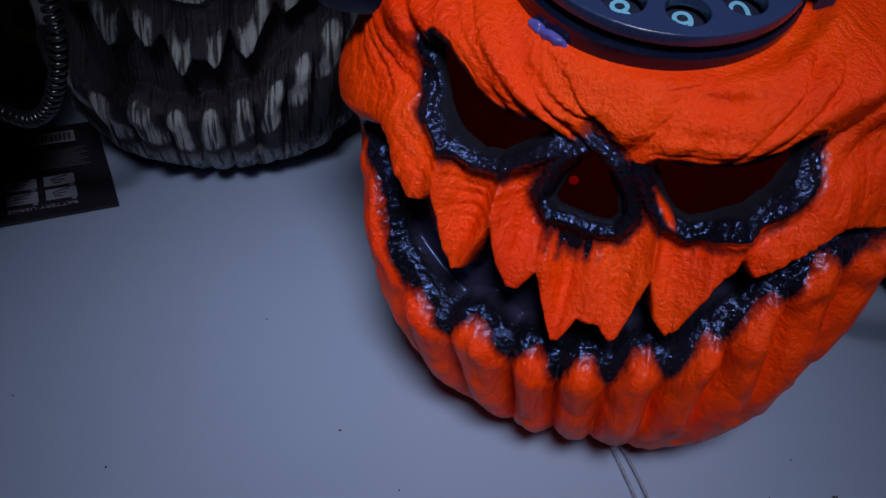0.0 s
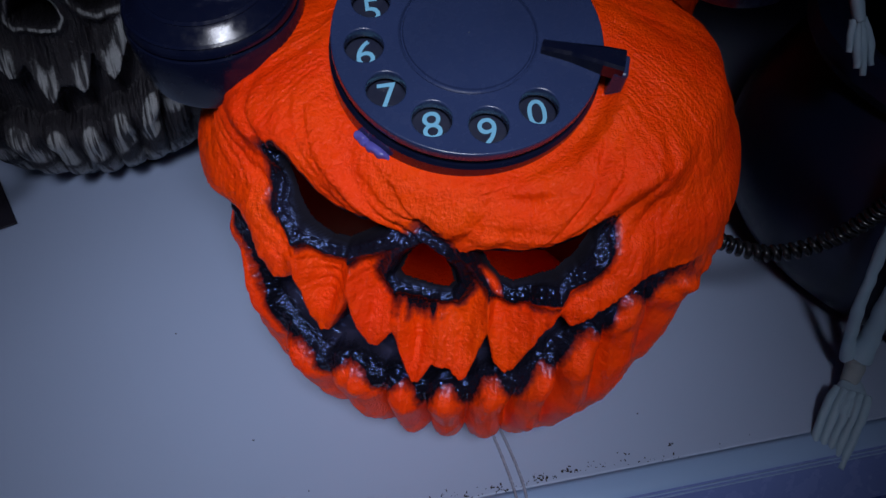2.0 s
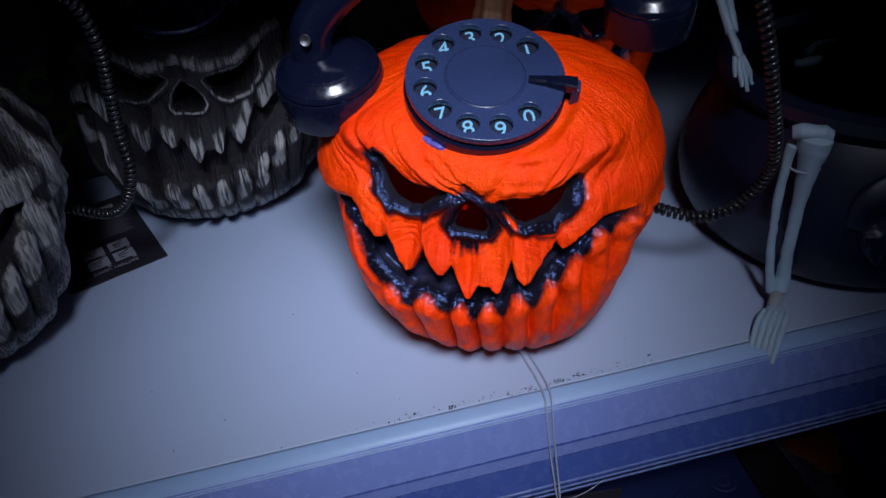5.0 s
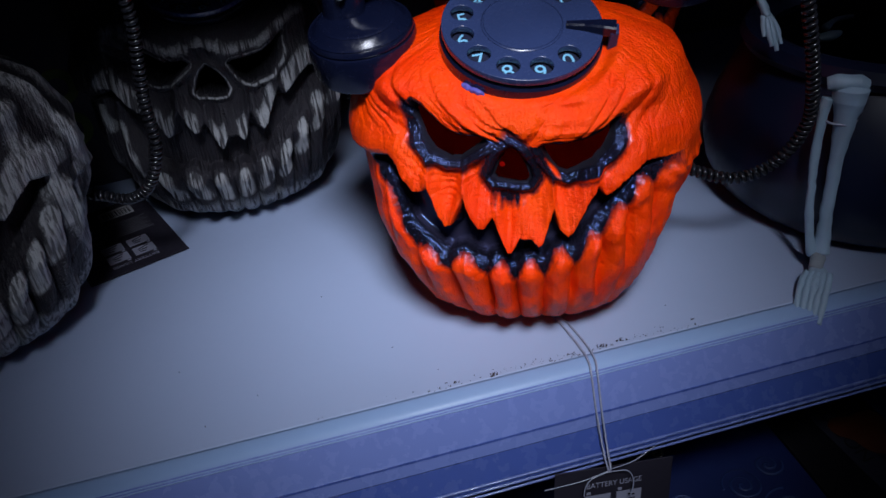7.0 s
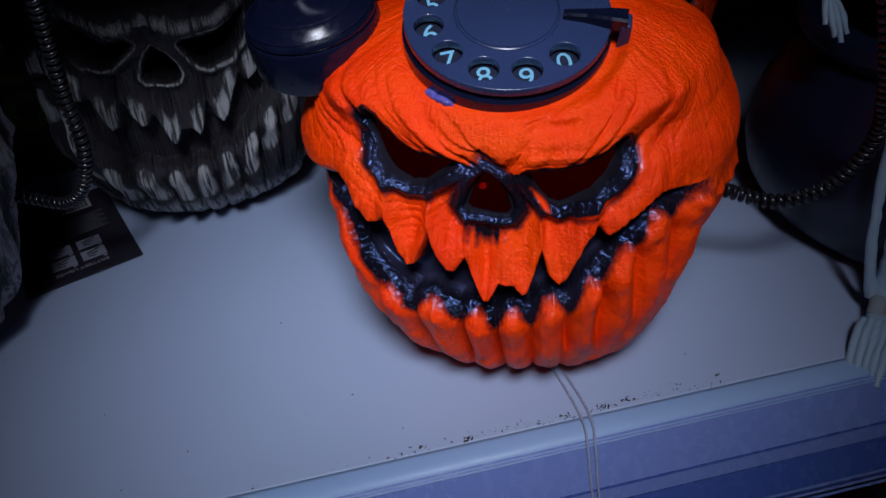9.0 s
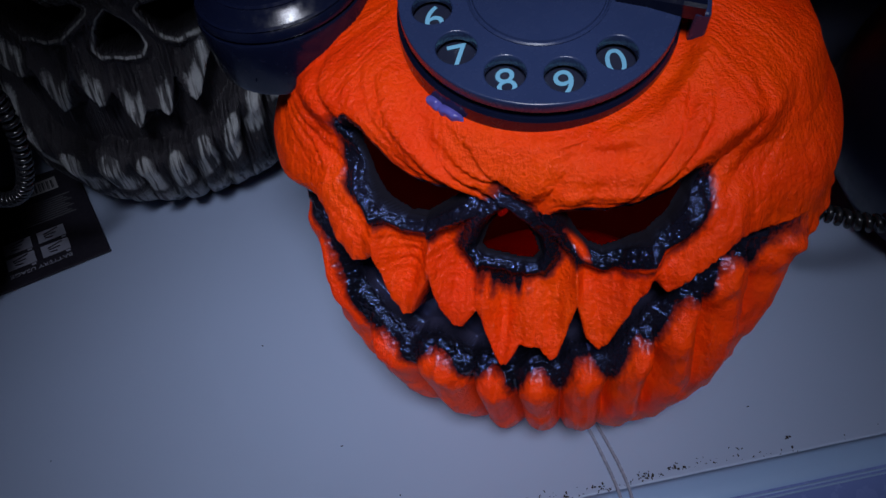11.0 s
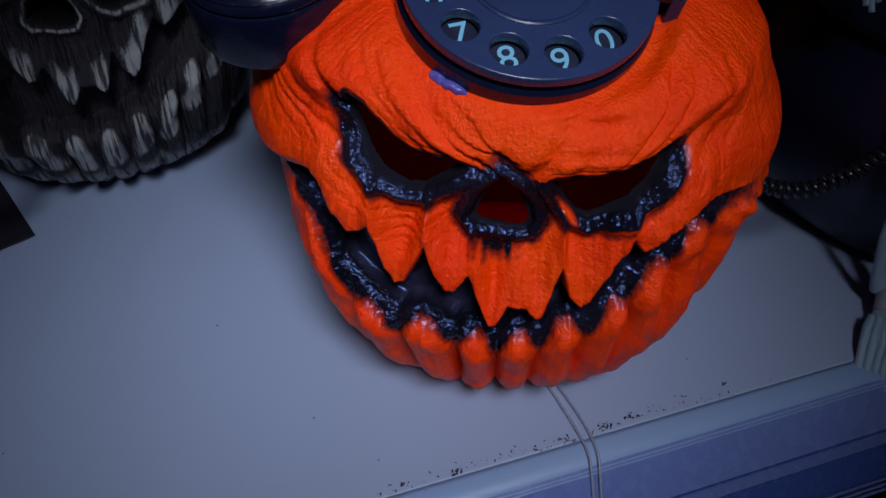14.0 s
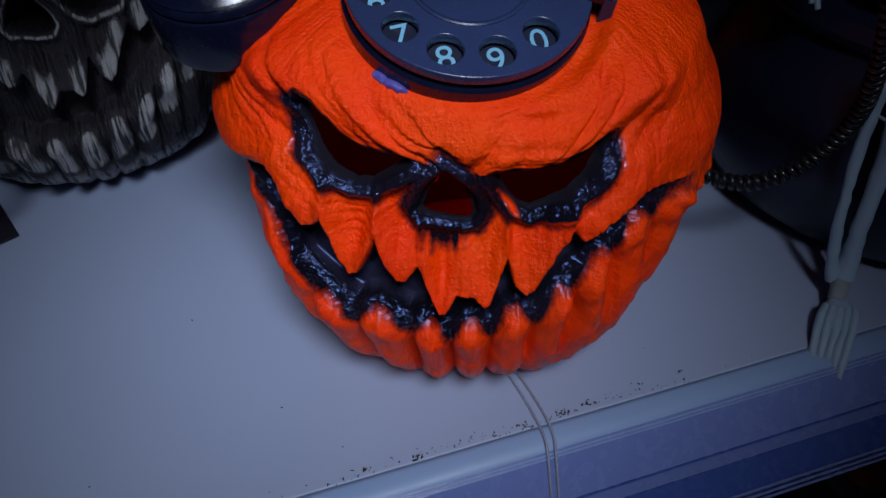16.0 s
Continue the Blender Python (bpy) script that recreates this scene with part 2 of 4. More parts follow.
def curve_mesh(cu, material, name):
    ob = bpy.data.objects.new(name, cu)
    me = bpy.data.meshes.new_from_object(ob)
    bpy.data.objects.remove(ob)
    bm = bmesh.new()
    bm.from_mesh(me)
    bmesh.ops.remove_doubles(bm, verts=bm.verts[:], dist=1e-6)
    bm.to_mesh(me)
    bm.free()
    me.materials.clear()
    me.materials.append(material)
    me.name = name
    return me


def lettering(text, size, material, depth=0.0003, shear=0.0):
    cu = bpy.data.curves.new("text", "FONT")
    cu.body, cu.size, cu.extrude, cu.shear = text, size, depth, shear
    cu.align_x, cu.align_y = "CENTER", "CENTER"
    return curve_mesh(cu, material, "lettering")


def thing(name, label, category, m=None, group="", kind=""):
    ob = new(name)
    ob.empty_display_size = 0.02
    if m is not None:
        ob.matrix_basis = m
    return tagged(ob, label, category, group, kind)

# ---- large structure: the shelf and what closes the place round it ----
EDGE = -0.003


def strip_mesh(profile, x0, x1, material, name):
    """A bent sheet, 1.2 mm thick, drawn along x from (y, z) pairs."""
    p = np.array(profile, float)
    t = np.gradient(p, axis=0)
    t /= np.linalg.norm(t, axis=1)[:, None]
    inner = p + 0.0012 * np.c_[-t[:, 1], t[:, 0]]
    loop = np.vstack([p, inner[::-1]])
    n = len(loop)
    verts = [(x, y, z) for x in (x0, x1) for y, z in loop]
    faces = [(i, (i + 1) % n, n + (i + 1) % n, n + i) for i in range(n)]
    faces += [(i, n - 1 - i, n - 2 - i, i + 1) for i in range(n // 2 - 1)]
    faces += [(n + i, n + i + 1, 2 * n - 2 - i, 2 * n - 1 - i) for i in range(n // 2 - 1)]
    return mesh_from(name, verts, faces, material, False)


shelf = thing("shelf", "white enamelled metal shop shelf with a sloping ticket rail", "shelf", pose(0, 0, 0, 0, 0, 1.1), kind="structure")
part("board", box(2.2, 0.62, 0.02, 0.001, (0, 0.31 + EDGE, -0.01)), SHELF_WHITE, shelf)
lip = [(-0.0032, -0.0003), (-0.0060, -0.0003), (-0.0090, -0.0006), (-0.0120, -0.0012), (-0.0150, -0.0022), (-0.0172, -0.0036), (-0.0188, -0.0056), (-0.0194, -0.0080)]
lip_ob = part("rounded_lip", strip_mesh(lip, -1.1, 1.1, LIP_BLUE, "rounded_lip"), None, shelf, "pale blue rounded front lip")
lip_ob.data.polygons.foreach_set("use_smooth", [True] * len(lip_ob.data.polygons))
RAIL = [(-0.0180, -0.0046), (-0.0212, -0.0062), (-0.0374, -0.0285), (-0.0380, -0.0298), (-0.0419, -0.0388)]
part("ticket_rail", strip_mesh(RAIL, -1.1, 1.1, STRIP, "ticket_rail"), None, shelf, "lilac plastic ticket rail")
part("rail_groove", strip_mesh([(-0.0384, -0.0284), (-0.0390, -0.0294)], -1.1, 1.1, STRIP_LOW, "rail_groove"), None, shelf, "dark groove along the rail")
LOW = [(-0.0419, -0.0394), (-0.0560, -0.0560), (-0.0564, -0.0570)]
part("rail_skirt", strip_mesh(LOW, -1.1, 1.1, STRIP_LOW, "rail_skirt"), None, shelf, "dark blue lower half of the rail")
for yy, zz in ((-0.0562, -0.0535), (-0.0582, -0.0568), (-0.0598, -0.0600)):
    part("rail_bead", tube([(-1.1, yy, zz), (0, yy, zz), (1.1, yy, zz)], 0.0011, STRIP, "rail_bead", 6), None, shelf)
for yy, zz in ((-0.0196, -0.0056), (-0.0214, -0.0066)):
    part("rail_bead", tube([(-1.1, yy, zz), (0, yy, zz), (1.1, yy, zz)], 0.0006, LIP_BLUE, "rail_bead", 6), None, shelf)

tagged(part("wall_back", box(2.2, 0.02, 2.2, 0.002, (0, 0.63, 0.0)), DARK_PANEL), "dark grey back panel of the shelving", "panel", kind="structure")
# the shelf above stays unseen; its front edge is set to shade the back
tagged(part("shelf_above", box(2.2, 0.60, 0.03, 0.003, (0, 0.335, 0.480)), DARK_PANEL), "dark metal shelf overhead, out of view, shading the back", "shelf", kind="structure")
tagged(part("shelf_below", box(2.2, 0.77, 0.02, 0.002, (0, 0.225, -0.46)), DARK_PANEL), "dark lower shelf under the white one", "shelf", kind="structure")
for sx, nm in ((-1.11, "wall_west"), (1.11, "wall_east")):
    tagged(part(nm, box(0.02, 0.64, 2.2, 0.002, (sx, 0.32, 0.0)), DARK_PANEL), "grey metal upright of the shelving", "panel", kind="structure")
tagged(part("floor", box(6, 5, 0.05, 0, (0, -1.5, -1.125)), FLOOR_MAT), "dark vinyl shop floor", "floor", kind="structure")
tagged(part("ceiling", box(6, 5, 0.05, 0, (0, -1.5, 1.9)), SHOP), "dim painted shop ceiling", "ceiling", kind="structure")
tagged(part("wall_aisle", box(6, 0.05, 3, 0, (0, -2.2, 0.4)), SHOP), "dim wall across the aisle", "wall", kind="structure")

# ---- the sculpted heads ----


def value_noise(x, y, z, seed=0):
    """Smooth value noise on arrays, about -1 to 1."""
    def h(i, j, k):
        n = np.sin(i * 127.1 + j * 311.7 + k * 74.7 + seed * 13.7) * 43758.5453
        return (n - np.floor(n)) * 2 - 1
    i, j, k = np.floor(x), np.floor(y), np.floor(z)
    u, v, w = x - i, y - j, z - k
    u, v, w = u * u * (3 - 2 * u), v * v * (3 - 2 * v), w * w * (3 - 2 * w)

    def mixn(a, b, t):
        return a + (b - a) * t
    rows = [mixn(h(i, j + b, k + c), h(i + 1, j + b, k + c), u) for c in (0, 1) for b in (0, 1)]
    return mixn(mixn(rows[0], rows[1], v), mixn(rows[2], rows[3], v), w)


def inside_distance(u, v, poly):
    """Signed distance to a closed outline, negative inside."""
    p = np.array(poly, float)
    best = np.full(u.shape, 1e9)
    sign = np.zeros(u.shape, bool)
    for (ax, ay), (bx, by) in zip(p, np.roll(p, -1, axis=0)):
        ex, ey = bx - ax, by - ay
        t = np.clip(((u - ax) * ex + (v - ay) * ey) / (ex * ex + ey * ey), 0, 1)
        best = np.minimum(best, np.hypot(u - ax - t * ex, v - ay - t * ey))
        cross = (ay > v) != (by > v)
        sign ^= cross & (u < ex * (v - ay) / (ey if ey else 1e-9) + ax)
    return np.where(sign, -best, best)


def step(a, b, x):
    t = np.clip((x - a) / (b - a), 0, 1)
    return t * t * (3 - 2 * t)


def bell(x, c, w):
    return np.exp(-((x - c) / w) ** 2)


DEG = math.radians(1) * 0.118
# outlines on the unrolled face: degrees round from the nose, height in metres
EYE_L = [(-40.1, 0.2040), (-41, 0.1980), (-39.6, 0.1900), (-36.4, 0.1794), (-31.1, 0.1707), (-26.3, 0.1664), (-21.9, 0.1668), (-17.6, 0.1729), (-12.5, 0.1799), (-15.4, 0.1837), (-22.8, 0.1838), (-27.6, 0.1879), (-31.5, 0.1950), (-36, 0.2017)]
EYE_R = [(6.4, 0.1765), (7.6, 0.1783), (15.7, 0.1781), (23.1, 0.1805), (29.2, 0.1854), (33.4, 0.1922), (35.2, 0.1920), (32.9, 0.1792), (29.1, 0.1691), (24.4, 0.1622), (19.7, 0.1573), (15.6, 0.1546), (12.4, 0.1571), (9.8, 0.1624), (7.8, 0.1703)]
NOSE = [(-4.4, 0.1768), (-0.6, 0.1700), (2.2, 0.1600), (3.2, 0.1525), (1.6, 0.1482), (-2.5, 0.1482), (-9.6, 0.1512), (-11.4, 0.1545), (-9.6, 0.1650), (-7.0, 0.1727)]
UPPER = [(-62, 0.1500), (-55, 0.1580), (-47.8, 0.1623), (-44.6, 0.1590), (-41.4, 0.1494), (-37.1, 0.1406), (-34.5, 0.1404), (-32.2, 0.1450), (-30.7, 0.1347), (-28.7, 0.1228), (-26.6, 0.1150), (-24.6, 0.1170), (-22.4, 0.1285), (-20.5, 0.1382), (-18.4, 0.1264), (-15.6, 0.1160), (-13.4, 0.1160), (-10.9, 0.1235), (-8.2, 0.1110), (-5.6, 0.0985), (-4.4, 0.0985), (-1.7, 0.1085), (2.4, 0.1080), (4.6, 0.1030), (6, 0.1050), (8.8, 0.1190), (10.2, 0.1283), (11.6, 0.1150), (14.2, 0.1090), (16.4, 0.1130), (20.7, 0.1310), (24.7, 0.1444), (27.3, 0.1370), (29.5, 0.1400), (32.8, 0.1453), (37.4, 0.1517), (42, 0.1560), (52, 0.1520)]
LOWER = [(-62, 0.1470), (-55, 0.1500), (-50.8, 0.1490), (-48.6, 0.1400), (-46.6, 0.1290), (-42.8, 0.1103), (-37.4, 0.1024), (-31.2, 0.0942), (-27.2, 0.0906), (-24.5, 0.0960), (-21.2, 0.0976), (-17.3, 0.0923), (-14, 0.0885), (-11.5, 0.0918), (-8.5, 0.0920), (-4, 0.0850), (0, 0.0923), (3, 0.0935), (6.8, 0.0880), (9.8, 0.0990), (13, 0.1020), (17.1, 0.0970), (21.7, 0.1098), (25.9, 0.1190), (29.5, 0.1250), (35, 0.1358), (40.3, 0.1450), (45, 0.1500), (52, 0.1490)]


def head_plan(z):
    """Half width and half depth of the shell at height z."""
    dome = np.sqrt(np.clip(1 - (np.clip(z - 0.19, 0, None) / 0.05) ** 2, 0, None))
    rise = smooth_path([(0.0, 0.072, 0.066), (0.008, 0.091, 0.085), (0.018, 0.104, 0.098), (0.03, 0.112, 0.107), (0.045, 0.119, 0.114), (0.065, 0.125, 0.118), (0.10, 0.131, 0.118), (0.14, 0.133, 0.116), (0.165, 0.136, 0.112), (0.19, 0.127, 0.105)])
    return np.interp(z, rise[:, 0], rise[:, 1]) * dome, np.interp(z, rise[:, 0], rise[:, 2]) * dome


def head_lining(name, material):
    """The dark hollow behind the openings: a bowl inside the shell, open at the face."""
    az, zz = np.radians(np.linspace(70, 290, 60)), np.linspace(0.012, 0.212, 34)
    Z, AZ = np.meshgrid(zz, az, indexing="ij")
    wide, deep = head_plan(Z)
    verts = np.c_[(0.82 * wide * np.sin(AZ)).ravel(), (-0.84 * deep * np.cos(AZ)).ravel(), Z.ravel()]
    n = len(az)
    faces = [(i * n + j, i * n + j + 1, (i + 1) * n + j + 1, (i + 1) * n + j) for i in range(len(zz) - 1) for j in range(n - 1)]
    return mesh_from(name, verts, faces, material)


def head_mesh(name, material, cols, rows, skull=False, seed=0, hollow_eyes=False):
    """A grinning hollow-eyed head: a squashed ball with eye, nose and mouth openings pressed in,
    brows, fangs and a scalloped lower jaw raised. x right, -y the face, z up."""
    front = np.linspace(-72, 72, int(cols * 0.72))
    back = np.linspace(72, 288, cols - len(front) + 2)[1:-1]
    az = np.r_[front, back]
    az = np.where(az > 180, az - 360, az)
    prof_z = np.r_[np.linspace(0.0, 0.205, int(rows * 0.86)), 0.19 + 0.05 * np.sin(np.linspace(math.asin(0.3), math.pi / 2, rows - int(rows * 0.86) + 1)[1:])]
    Z, AZ = np.meshgrid(prof_z, az, indexing="ij")
    a = np.radians(AZ)
    wide, deep = head_plan(Z)
    wide, deep = np.maximum(wide, 1e-5), np.maximum(deep, 1e-5)
    power = 2.05 + 0.4 * step(0.03, 0.09, Z)
    rad = ((np.abs(np.sin(a)) / wide) ** power + (np.abs(np.cos(a)) / deep) ** power) ** (-1 / power)
    x, y, z = rad * np.sin(a), -rad * np.cos(a), Z.copy()
    x = x * (1 - 0.075 * (AZ > 0) * step(0.115, 0.155, Z) * step(5, 60, AZ))
    x = x * (1 - 0.085 * step(30, 74, AZ) * step(150, 120, AZ) * step(0.125, 0.085, Z))
    u, v = AZ * DEG, Z
    drop = 0.016 if skull else 0.0
    jawline = [(p, q - drop * (abs(p) < 50)) for p, q in LOWER]
    scaled = [[(p * DEG, q) for p, q in poly] for poly in (EYE_L, EYE_R, NOSE, [(p, q + 0.0020) for p, q in UPPER] + [(p, q - 0.0016) for p, q in jawline[::-1]])]
    dl, dr, dn, dm = [inside_distance(u, v, poly) for poly in scaled]
    dm = dm + 0.0020
    de = np.minimum(dl, dr)
    up_u, up_v = np.array([p for p, _ in UPPER]) * DEG, np.array([q for _, q in UPPER])
    lo_u, lo_v = np.array([p for p, _ in LOWER]) * DEG, np.array([q for _, q in LOWER])
    upper = np.interp(u, up_u, up_v)
    lower = np.interp(u, lo_u, lo_v)
    if skull:
        lower = lower - 0.016 * step(58, 40, np.abs(AZ))
    face = step(66, 50, np.abs(AZ))
    nx, ny, nz = x * 14, y * 14, z * 14
    warp = value_noise(nx, ny, nz, seed)
    d = 0.0022 * warp + 0.0012 * value_noise(nx * 2.7, ny * 2.7, nz * 2.7, seed + 3)
    # hollow of the cheeks, heavy brow, overhang above the jaw at the sides
    d += -0.0050 * face * step(0.100, 0.122, v) * step(0.176, 0.158, v) * step(60, 30, np.abs(AZ))
    browline = np.interp(AZ, [-60, -42, -30, -22, -12, -4, 8, 22, 34, 44, 60], [0.206, 0.208, 0.199, 0.191, 0.188, 0.189, 0.185, 0.187, 0.197, 0.203, 0.203])
    d += 0.0105 * bell(v, browline + 0.002, 0.010) * step(62, 45, np.abs(AZ)) * (0.75 + 0.25 * bell(np.abs(AZ), 20, 14))
    def crease(p, q, r, k, power=4):
        return (1 - np.abs(value_noise(p, q, r, seed + k))) ** power
    left_brow = crease((AZ + 820 * (v - 0.185)) * 0.25 + warp, v * 14, AZ * 0.02, 31, 3) * step(4, -8, AZ)
    right_brow = crease((AZ - 520 * (v - 0.185)) * 0.22 + warp, v * 14, AZ * 0.02, 33, 3) * step(-6, 6, AZ) * step(90, 60, AZ)
    d -= 0.0054 * (left_brow + 0.55 * right_brow) * step(0.174, 0.184, v) * step(0.222, 0.210, v) * (0.3 + 0.7 * step(62, 42, np.abs(AZ)))
    cheek = crease(de * 230 + 0.8 * warp, AZ * 0.05, v * 9, 35)
    d -= 0.0013 * cheek * step(12, 26, np.abs(AZ)) * step(120, 80, np.abs(AZ)) * step(0.192, 0.178, v) * step(0.0035, 0.008, de) * step(0.045, 0.025, de) * step(0.006, 0.016, v - upper)
    d -= 0.0007 * crease(AZ * 0.5 + 1.5 * warp, v * 22, AZ * 0, 37) * step(0.0, 0.01, np.interp(u, lo_u, lo_v) - v)
    d -= 0.0006 * crease(nx * 2.2, ny * 2.2, nz * 2.2, 39, 6)
    d += 0.004 * step(0.196, 0.209, v) * step(110, 80, np.abs(AZ))
    side = step(44, 62, np.abs(AZ)) * step(150, 110, np.abs(AZ))
    ledge = np.interp(AZ, [-180, -75, -52, 42, 58, 180], [0.128, 0.149, 0.160, 0.156, 0.132, 0.115])
    d += side * (0.0060 * step(ledge - 0.003, ledge + 0.006, v) * step(0.225, 0.17, v) - 0.002 * step(ledge + 0.002, ledge - 0.012, v))
    # cheek folds that sweep from beside the nose to the corner of the mouth
    fold = np.sin((v * 560 + np.abs(AZ) * 0.42 + warp * 1.5))
    d += 0.0002 * fold * step(0.17, 0.15, v) * step(0.118, 0.130, v) * bell(np.abs(AZ), 42, 18)
    # fangs of the upper jaw swell towards their tips, parted by grooves
    above = v - upper
    tooth = step(-0.002, 0.003, above) * step(0.034, 0.004, above) * face
    d += 0.0115 * tooth * step(54, 36, np.abs(AZ))
    d -= 0.0007 * crease(AZ * 0.8 + warp, v * 8, AZ * 0, 41) * tooth
    for g, top in ((-32.4, .156), (-20.5, .154), (-10.9, .150), (0.4, .124), (10.2, .148), (24.9, .156)):
        d -= 0.0030 * bell(AZ, g + (v - 0.13) * 60 * (1 if g > 0 else -1), 1.5 + 0.4 * warp) * step(top, top - 0.016, v) * step(0.105, 0.120, v) * (above > -0.002)
    # lower jaw: rolled lip and rounded teeth down to the chin
    below = lower - v
    jaw = step(-0.002, 0.006, below) * step(74, 54, np.abs(AZ))
    d += 0.0020 * jaw * step(0.0, 0.05, v) * step(56, 40, np.abs(AZ))
    cuts = (-74, -64, -52.8, -39.4, -26.7, -13.9, -3.7, 6.8, 17.1, 26.5, 36, 47, 60, 74)
    ripple = value_noise(nx * 3.1, ny * 3.1, nz * 3.1, seed + 27)
    wavy = AZ + 0.9 * warp + 0.9 * ripple
    lobe = np.zeros_like(u)
    for g, h in zip(cuts, cuts[1:]):
        t = (wavy - g) / (h - g)
        lobe = np.where((t >= 0) & (t < 1), np.sin(np.pi * np.clip(t, 0, 1)) ** 0.6, lobe)
    weight = step(74, 50, np.abs(AZ)) * (0.55 + 0.45 * step(44, 28, np.abs(AZ)))
    d += (0.0185 * lobe - 0.0115) * weight * jaw * step(0.001, 0.012, below) * (0.10 + 0.90 * bell(below, 0.036, 0.030))
    d += 0.0014 * value_noise(nx * 5, ny * 5, nz * 5, seed + 21) * jaw + 0.0008 * value_noise(nx * 11, ny * 11, nz * 8, seed + 23) * jaw
    d += 0.0030 * lobe * weight * jaw * (0.8 * bell(below, 0.016, 0.009) - 0.25 * bell(below, 0.036, 0.008))
    d -= 0.0009 * crease(AZ * 1.15 + 1.6 * ripple, v * 16, AZ * 0, 43, 3) * step(80, 66, np.abs(AZ)) * (0.55 - 0.1 * jaw) * step(0.004, 0.010, de)
    d -= 0.0012 * crease(nx * 6, ny * 6, nz * 3.2, 45, 3) * jaw
    d += 0.0030 * jaw * bell(below, 0.012, 0.009) * step(66, 54, np.abs(AZ))
    d -= 0.004 * jaw * bell(v, 0.0, 0.014)
    # long folds of the skull's cheeks and temples
    drape = np.sin(np.radians(AZ * 15) + warp * 2.6 + v * 45) * step(36, 52, np.abs(AZ)) * step(150, 120, np.abs(AZ))
    if skull:
        d += 0.0034 * drape + 0.0012 * np.sin(np.radians(AZ * 47) + warp * 4) * step(36, 52, np.abs(AZ))
    # rolled rims round the eyes and nose
    d += 0.0050 * bell(de, 0.0048, 0.0034) * step(0.185, 0.17, v + 0.1 * (de > 0.012))
    d += 0.0035 * bell(dn, 0.0036, 0.0028)
    d += 0.0003 * np.sin(de * 2300 + warp * 3 + AZ * 0.05) * step(-0.001, 0.001, de) * step(0.012, 0.006, de) * (v < browline)
    # brush-like wrinkles
    wr = 0.6 * value_noise(AZ * 0.30 + warp * 1.3, v * 26, AZ * 0.0, seed + 7) * step(0.150, 0.185, v) + value_noise(AZ * 0.55, v * 22 + warp, AZ * 0.0, seed + 9) * step(0.165, 0.14, v)
    d += 0.0010 * wr * step(0.0, 0.02, v) * (1 - 0.55 * jaw)
    d += 0.0035 * bell(AZ, 104, 34) * bell(v, 0.168, 0.040)
    sweep = (v - browline) * 700 + 1.9 * np.sin(np.radians(AZ * 3.2)) + warp * 2.2
    d += 0.0008 * np.sin(sweep) * step(2, 12, AZ) * step(66, 48, AZ) * bell(v, browline + 0.010, 0.013)
    ribs = np.abs(np.sin(np.radians(AZ * 5.5 + 20)))
    d -= 0.0015 * (1 - ribs) ** 3 * step(70, 95, np.abs(AZ))
    # openings
    eye_in, nose_in, mouth_in = step(0.0006, -0.0016, de), step(0.0006, -0.0016, dn), step(0.0006, -0.0030, dm)
    sunk = 0.005 if hollow_eyes else 0.040
    d = d * (1 - 0.7 * np.maximum(eye_in, nose_in)) - sunk * np.maximum(eye_in, nose_in)
    d = d * (1 - mouth_in) + mouth_in * (-0.0135 + 0.0012 * warp)
    # push out along the shell
    ox, oy, oz = x / 0.130 ** 2, y / 0.112 ** 2, np.clip(z - 0.19, 0, None) / 0.05 ** 2 * 0.5
    ln = np.sqrt(ox * ox + oy * oy + oz * oz) + 1e-9
    x, y, z = x + d * ox / ln, y + d * oy / ln, z + d * oz / ln
    # a flat dent in the crown where the rotary dial is let in
    bed = 0.2345 - (0.06 * x - 0.377 * (y + 0.0503)) / 0.922 - 0.0060
    near = step(0.070, 0.057, np.hypot(x, (y + 0.0503) / 0.93))
    z = np.where((Z > 0.185) & (near > 0), z + (bed - z) * near, z)
    z = np.where(z < 0.012, 0.012 * np.exp((z - 0.012) / 0.02), z)
    z = np.maximum(z, 0.0005)
    nr, nc = Z.shape
    verts = np.c_[x.ravel(), y.ravel(), z.ravel()]
    idx = np.arange(nr * nc).reshape(nr, nc)
    nxt = np.roll(idx, -1, axis=1)
    faces = np.stack([idx[:-1], nxt[:-1], nxt[1:], idx[1:]], -1).reshape(-1, 4)
    if hollow_eyes:
        gone = (np.minimum(de, dn) < -0.0014).ravel()
        faces = faces[~gone[faces].all(axis=1)]
    foot = np.array([[0, 0, 0.0005]])
    verts = np.vstack([verts, foot])
    me = bpy.data.meshes.new(name)
    tri = [(len(verts) - 1, int(b), int(a_)) for a_, b in zip(idx[0], nxt[0])]
    me.from_pydata(verts.tolist(), [], faces.tolist() + tri)
    me.materials.append(material)
    me.polygons.foreach_set("use_smooth", [True] * len(me.polygons))
    # sprayed black round the openings
    lid = np.interp(AZ, [-60, -45, -40, -36, -31, -27, -20, -12, -4, 6, 16, 23, 30, 35, 45], [.206, .205, .2035, .2010, .1945, .1875, .1832, .1815, .178, .1777, .1777, .1800, .1850, .1915, .195])
    wide = np.where(v > lid, 0.0030, 0.0150)
    spray = np.maximum(1 - np.clip((de - 0.35 * wide) / (0.65 * wide), 0, 1), 1 - np.clip((dn - 0.005) / 0.009, 0, 1))
    spray = np.maximum(spray, bell(AZ, -4.0, 8.0) * step(0.120, 0.143, v) * step(0.172, 0.160, v) * (0.85 + 0.4 * value_noise(AZ * 0.9, v * 20, AZ * 0, 61)))
